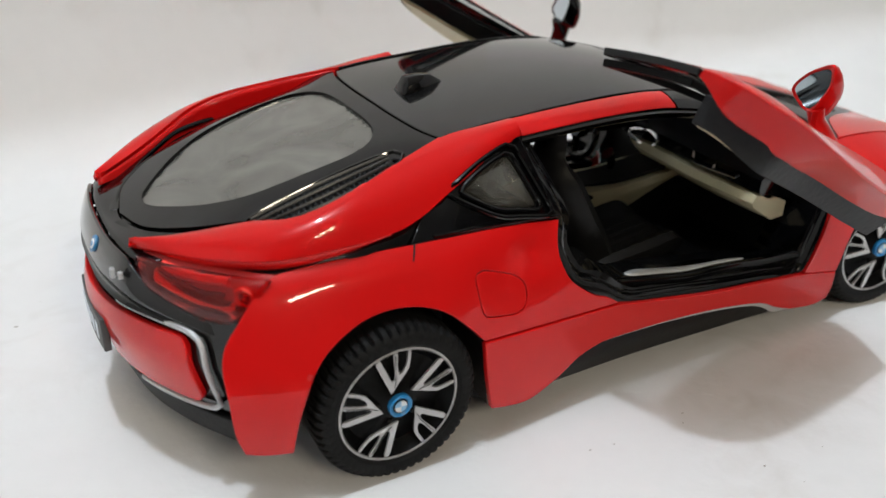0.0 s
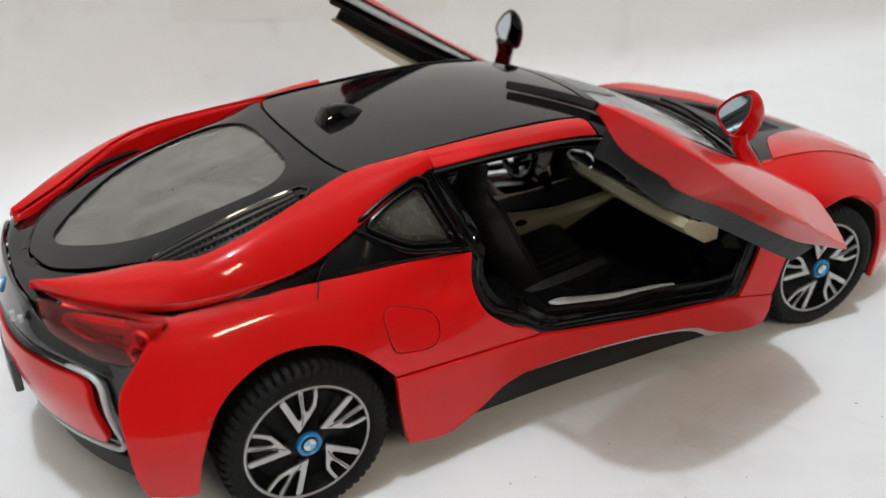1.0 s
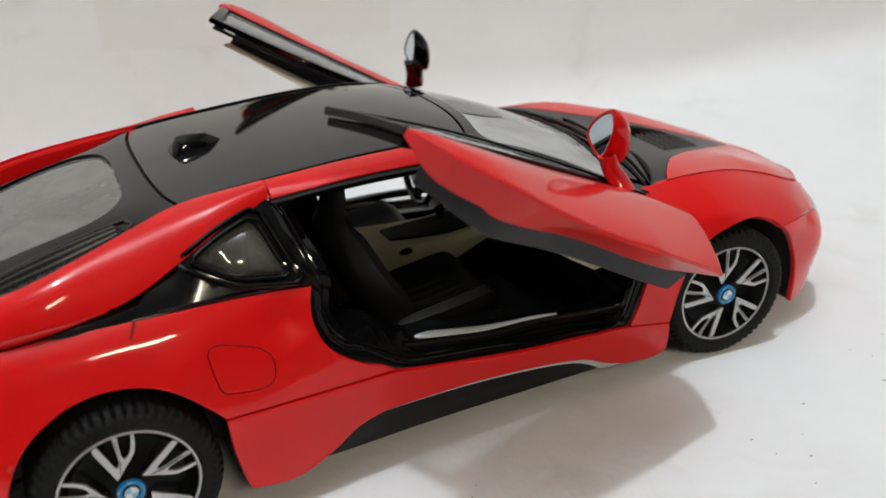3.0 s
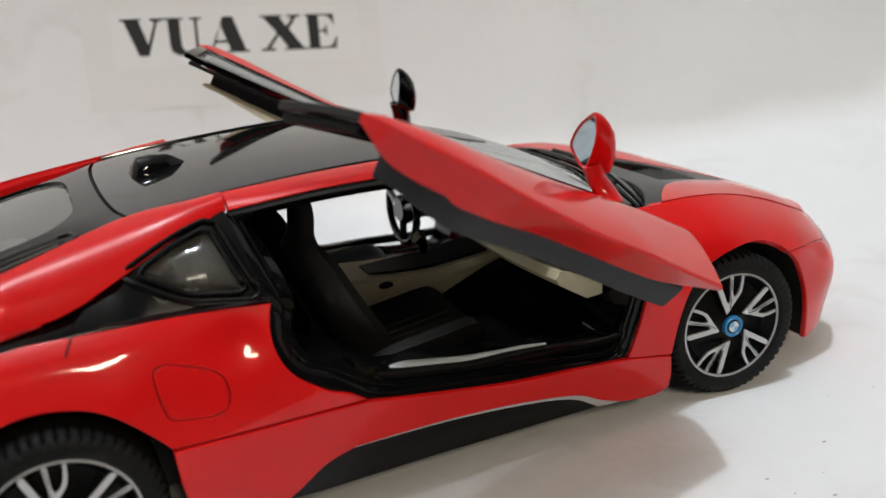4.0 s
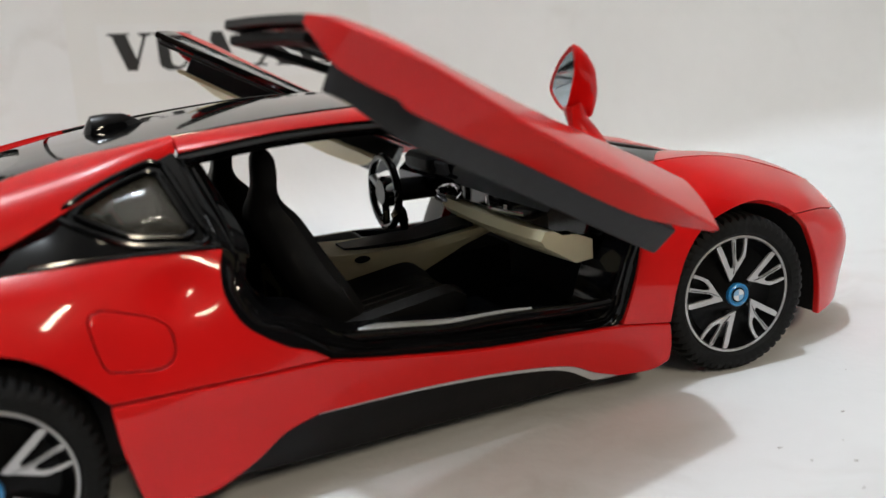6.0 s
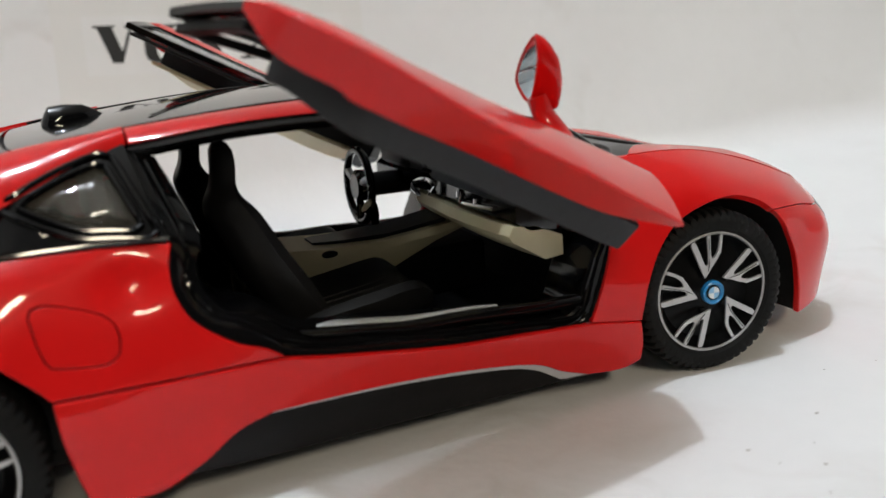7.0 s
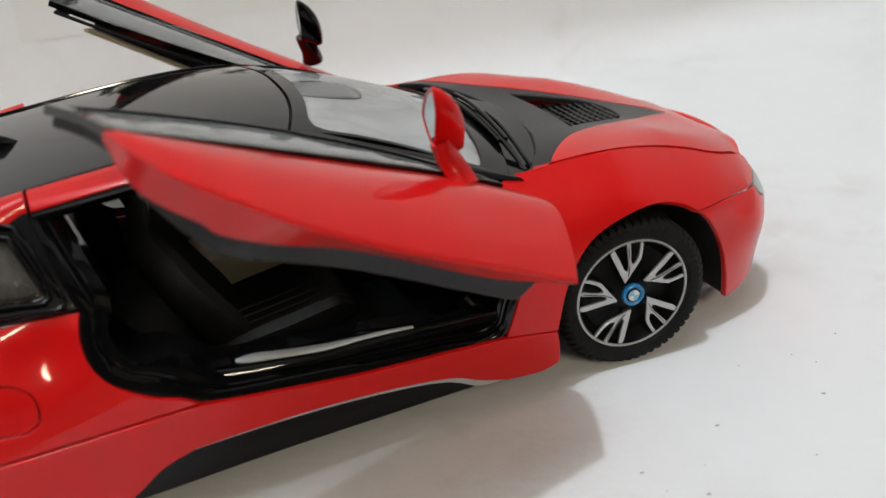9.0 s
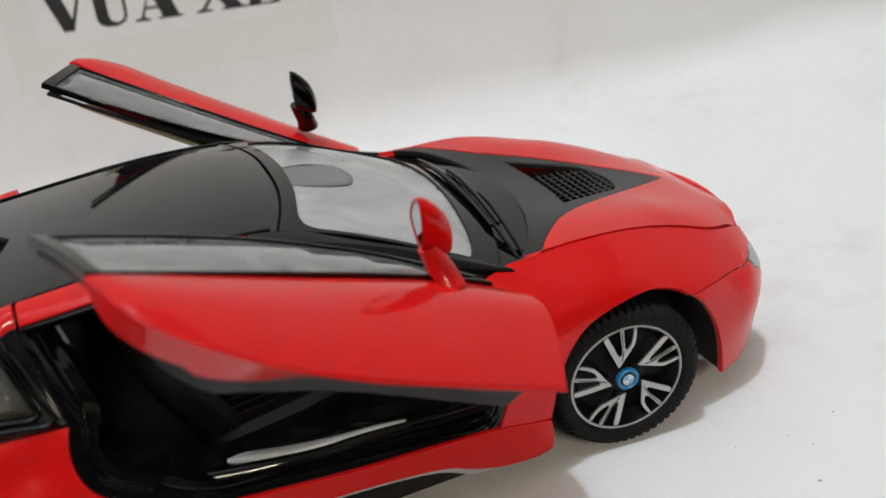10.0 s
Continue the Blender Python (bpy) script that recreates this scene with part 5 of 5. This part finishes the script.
# steering wheel on the car's left
WHEEL_AT, WHEEL_LEAN = (0.41, 0.41, 0.732), pose(0, 0, 0, 0, 92, 0)


def on_wheel(r, a, d=0.0):
    q = WHEEL_LEAN.to_3x3() @ Vector((r * math.cos(a), r * math.sin(a), d))
    return (q.x + WHEEL_AT[0], q.y + WHEEL_AT[1], q.z + WHEEL_AT[2])


v, f = tube([on_wheel(0.172, 2 * math.pi * k / 40) for k in range(41)], 0.020, 10)
steer_ob = put("steering_wheel", v, f, DEEP_BLACK, car, "black steering wheel with chrome spokes")
put("wheel_boss", *rings([[on_wheel(r, 2 * math.pi * k / 16, d) for k in range(16)] for r, d in ((0.06, -0.025), (0.078, -0.01), (0.076, 0.03), (0.05, 0.06))]), GLOSS_BLACK, steer_ob)
for a in (20, 160, 270):
    put("wheel_spoke", *tube([on_wheel(r, radians(a + 90), 0.0) for r in (0.05, 0.11, 0.165)], 0.020, 8), SILVER if a != 270 else GLOSS_BLACK, steer_ob)
put("steering_column", *tube([on_wheel(0, 0, 0.02), on_wheel(0, 0, 0.35)], 0.058, 12), SKIRT_BLACK, car)

# centre console
secs = []
for x, z, w in ((-0.30, 0.56, 0.15), (-0.12, 0.615, 0.155), (0.08, 0.595, 0.155), (0.30, 0.585, 0.15), (0.55, 0.605, 0.15), (0.75, 0.62, 0.14)):
    low = min(z - 0.02, 0.40 + 0.10 * x + 0.36 * max(0.0, x - 0.2) ** 1.3)
    secs.append([(x, -w, low), (x, -w - 0.012, (z + low) / 2), (x, -w - 0.01, z - 0.03), (x, -w + 0.005, z), (x, w - 0.005, z), (x, w + 0.01, z - 0.03), (x, w + 0.012, (z + low) / 2), (x, w, low)])
console = put("centre_console", *rings(secs), BEIGE, car, "beige centre console")
put("console_base", *round_box((0.25, 0, 0.40), (1.1, 0.27, 0.22), 0.03), MATT_BLACK, console)
put("console_top", *rings([[(x, -w, z), (x, -w, z + 0.018), (x, w, z + 0.018), (x, w, z)] for x, z, w in ((0.02, 0.592, 0.06), (0.15, 0.588, 0.085), (0.35, 0.586, 0.10), (0.62, 0.615, 0.11))]), SKIRT_BLACK, console)
put("gear_lever", *tube([(0.33, 0, 0.63), (0.33, 0, 0.67), (0.32, 0, 0.70), (0.30, 0, 0.72)], lambda u: 0.016 + 0.022 * u, 8), GLOSS_BLACK, console)
# a flat black disc stands for the shade inside a hole
put("hole_shade", *rings([[(0.06 + 0.035 * math.cos(a), -0.170, 0.575 + 0.014 * math.sin(a)) for a in np.linspace(0, 2 * math.pi, 14)[:-1]], [(0.06 + 0.035 * math.cos(a), -0.150, 0.575 + 0.014 * math.sin(a)) for a in np.linspace(0, 2 * math.pi, 14)[:-1]]]), MATT_BLACK, console)

# ---- doors, swung up and out ----
belt = [(-0.606, 0.885), (-0.38, 0.900), (0.0, 0.909), (0.40, 0.909), (0.65, 0.897), (0.83, 0.874)]
door_front = [(0.83, 0.874), (0.898, 0.81), (0.908, 0.74), (0.862, 0.58), (0.795, 0.40)]
crease = [(0.795, 0.40), (0.60, 0.420), (0.40, 0.437), (0.20, 0.458), (0.0, 0.487), (-0.20, 0.530), (-0.30, 0.562), (-0.40, 0.607), (-0.47, 0.650), (-0.53, 0.705), (-0.575, 0.775), (-0.606, 0.885)]
skin = outline([belt, door_front, crease], 0.025)
CREASE_Z = spline([p[0] for p in crease[::-1]], [p[1] for p in crease[::-1]])


def door_skin(x, z):
    """The door's outer skin: nearly flat, standing out towards a crease low down."""
    low = float(CREASE_Z(x))
    u = min(1.0, max(0.0, (z - low) / (0.907 - low)))
    ends = math.sin(math.pi / 2 * min(1.0, max(0.0, (x + 0.61) / 0.28))) * (1 - 0.8 * min(1.0, max(0.0, (x - 0.35) / 0.5)))
    return flank(x, z, 0.050 * ends * (1 - u) + 0.012 * math.sin(math.pi * u))


doors = panel("door", skin, door_skin, RED, car, "red door swung up on its front hinge", step=0.035, thick=0.02, bevel=0.006, shift=door_open)
dd = {1: doors[0], -1: doors[1]}
# below the crease the skin folds back in to the dark grey inner shell
hem = [(0.79, 0.408, 0.006), (0.72, 0.432, 0.030), (0.55, 0.470, 0.072), (0.35, 0.516, 0.085), (0.20, 0.548, 0.087), (0.0, 0.575, 0.088), (-0.20, 0.572, 0.088), (-0.30, 0.578, 0.088), (-0.375, 0.598, 0.094), (-0.40, 0.618, 0.084), (-0.47, 0.667, 0.096), (-0.525, 0.722, 0.104), (-0.560, 0.770, 0.092), (-0.582, 0.820, 0.064), (-0.598, 0.880, 0.030)]
ribbon("door_fold", [door_skin(x, z) for x, z in smooth_line(crease, 0.03)], [flank(x, z, -d) for x, z, d in smooth_line(hem, 0.03)], RED, dd, "red lower fold of the door", n=56, m=6, thick=0.012, bevel=0.003, shift=door_open, flip=True)
core = outline([[(-0.485, 0.87), (0.0, 0.895), (0.70, 0.875)], [(0.70, 0.875), (0.76, 0.72), (0.71, 0.445)], [(0.71, 0.445), (0.55, 0.476), (0.35, 0.522), (0.20, 0.553), (0.0, 0.580), (-0.20, 0.588), (-0.30, 0.595), (-0.36, 0.632), (-0.41, 0.682), (-0.445, 0.745), (-0.470, 0.81), (-0.485, 0.87)]], 0.03)
panel("door_inner", core, lambda x, z: flank(x, z, -0.075), EDGE_GREY, dd, "dark grey inner door shell", step=0.05, thick=0.112, bevel=0.008, shift=door_open)
card = outline([[(-0.40, 0.84), (0.60, 0.84)], [(0.60, 0.84), (0.60, 0.64), (0.40, 0.61)], [(0.40, 0.61), (-0.05, 0.64), (-0.30, 0.71), (-0.40, 0.84)]], 0.04)
panel("door_card", card, lambda x, z: flank(x, z, -0.186), BEIGE, dd[1], "pale beige door card", step=0.06, thick=0.02, bevel=0.006, both=False, shift=door_open)
deep_card = outline([[(-0.52, 0.87), (0.60, 0.87)], [(0.60, 0.87), (0.60, 0.55), (0.40, 0.50)], [(0.40, 0.50), (-0.05, 0.56), (-0.34, 0.66), (-0.52, 0.87)]], 0.04)
panel("door_card", deep_card, lambda x, z: (x, half_width(x, z) - 0.190, z), BEIGE, dd[-1], "pale beige door card", step=0.06, thick=0.02, bevel=0.006, both=False, flip=True, shift=lambda p, side: door_open(p, -1))
win_top = [(0.80, 0.875), (0.70, 0.955), (0.45, 1.065), (0.20, 1.13), (-0.10, 1.165), (-0.40, 1.178), (-0.655, 1.176)]
win = outline([win_top, [(-0.655, 1.176), (-0.625, 1.03), (-0.606, 0.90)], [(-0.606, 0.90), (-0.38, 0.908), (0.0, 0.917), (0.40, 0.917), (0.65, 0.90), (0.80, 0.875)]], 0.03)
pane = outline([[(0.745, 0.905), (0.45, 1.051), (0.20, 1.117), (-0.10, 1.152), (-0.40, 1.165), (-0.60, 1.162)], [(-0.60, 1.162), (-0.575, 1.02), (-0.56, 0.912)], [(-0.56, 0.912), (0.0, 0.926), (0.40, 0.926), (0.745, 0.905)]], 0.03)


def door_glass(x, z, deep=0.0):
    q = pillar_side(x, z)
    return (x, q[1] + deep, z - 0.2 * deep)


def lean_open(p, side):
    """Opens a point of a door window; the right one leans further in at its rear top corner."""
    lean = 0.055 * max(0.0, (p[2] - 0.90) / 0.28) * min(1.0, max(0.0, (0.05 - p[0]) / 0.70)) ** 1.5 if side > 0 else 0.0
    return door_open((p[0], p[1] + lean, p[2]), side)


frames = panel("window_frame", win, door_glass, GLOSS_BLACK, dd, "gloss black window frame", step=0.05, thick=0.030, holes=[pane], bevel=0.006, shift=lean_open)
for side, deep, thick in ((1, 0.044, 0.030), (-1, 0.040, 0.016)):
    behind = lambda x, z: (x, door_glass(x, z, deep)[1] * side, z - 0.2 * deep)
    panel("window_inner_frame", scaled(win, 0.955), behind, SKIRT_BLACK, dd[side], "black inner window rail", step=0.05, thick=thick, holes=[scaled(pane, 0.95)], bevel=0.006, both=False, flip=side < 0, shift=lambda p, one: lean_open(p, side))
panel("window_pane", scaled(pane, 1.01), lambda x, z: door_glass(x, z, 0.012), CLEAR, dd, "clear door window", step=0.06, thick=0.006, bevel=0, shift=lean_open)

# door mirrors, in place on the open doors
MIRROR_OUT, MIRROR_SIDE = Vector((0.988, -0.156, 0.0)), Vector((-0.156, -0.988, 0.0))
glass_ring = closed_line([(0.93 * u, 0.95 * v) for u, v in [(0.085, 0.108), (0.100, 0.050), (0.068, -0.020), (0.020, -0.084), (-0.028, -0.090), (-0.098, -0.048), (-0.104, -0.018), (-0.055, 0.036), (0.010, 0.080)]], 0.012)
for side in (1, -1):
    def P(x, y, z):
        return (x, y, z) if side > 0 else (x + 0.056, -y + 0.067, z - 0.027)
    def M(u, v, d):
        return tuple(Vector(P(0.605, -0.920, 1.282)) + MIRROR_SIDE * u + MIRROR_OUT * d + Vector((0, 0, v)))
    secs = []
    for k, d, dv in ((0.98, 0.006, 0), (1.03, 0.0, 0), (1.16, -0.002, 0.002), (1.22, 0.006, 0.002), (1.21, 0.028, -0.008), (1.13, 0.056, -0.028), (0.97, 0.084, -0.052), (0.66, 0.102, -0.074), (0.24, 0.110, -0.084), (0.02, 0.111, -0.084)):
        secs.append([M(u * k, v * k + dv, d) for u, v in glass_ring])
    put("mirror_housing", *rings(secs), RED if side == 1 else GLOSS_BLACK, dd[side], "red mirror housing" if side == 1 else "black mirror housing")
    uv, tri = fill(scaled(glass_ring, 1.0), 0.05)
    put("mirror_glass", [M(u, v, 0.002) for u, v in uv], tri, MIRROR, dd[side], "mirror glass", smooth=False, solid=0.002)
    put("mirror_arm", *tube([P(0.668, -1.015, 1.045), P(0.662, -0.99, 1.085), P(0.642, -0.95, 1.14), P(0.628, -0.94, 1.20)], lambda u: 0.056 - 0.006 * math.sin(math.pi * u), 10, 0.7), RED if side == 1 else GLOSS_BLACK, dd[side], "red mirror foot" if side == 1 else "black mirror foot")

# black backing added under the roof's panel gaps to keep light out
panel("roof_gap_backing", outline([[(-1.14, -0.50), (0.36, -0.52)], [(0.36, -0.52), (0.36, 0.52)], [(0.36, 0.52), (-1.14, 0.50)], [(-1.14, 0.50), (-1.14, -0.50)]], 0.06), lambda x, y: top(x, y, -0.024), MATT_BLACK, car, step=0.1, thick=0.005, bevel=0, both=False, holes=[outline([[(-0.95, -0.49), (0.14, -0.50)], [(0.14, -0.50), (0.14, 0.50)], [(0.14, 0.50), (-0.95, 0.49)], [(-0.95, 0.49), (-0.95, -0.49)]], 0.06)])

# bits of lint and scuffs on the sheet
lint = random.Random(5)
verts, faces = [], []
spots = [(1.17, -1.72), (1.457, -1.944), (1.25, -1.60), (1.05, -1.85), (1.62, -1.75), (0.9, -2.0), (1.9, -1.5)]
while len(spots) < 42:
    x, y = lint.uniform(-1.5, 3.2), lint.uniform(-2.3, -1.15)
    spots.append((x, y))
spots += [(lint.uniform(-3.4, -2.4), lint.uniform(-1.2, 1.2)) for _ in range(8)]
for x, y in spots:
    a0, r = lint.uniform(0, 6.28), 0.003 + 0.006 * lint.random() ** 3
    n0 = len(verts)
    for k in range(6):
        a = a0 + k * math.pi / 3
        q = r * lint.uniform(0.4, 1.1)
        verts.append((x + 1.8 * q * math.cos(a), y + q * math.sin(a), 0.0012 + sheet_z(x, y)))
    verts.append((x, y, 0.004 + sheet_z(x, y)))
    faces += [(n0 + k, n0 + (k + 1) % 6, n0 + 6) for k in range(6)]
tagged(put("lint", verts, faces, SPECK), "small dark bits of lint on the sheet", "lint", kind="stuff")
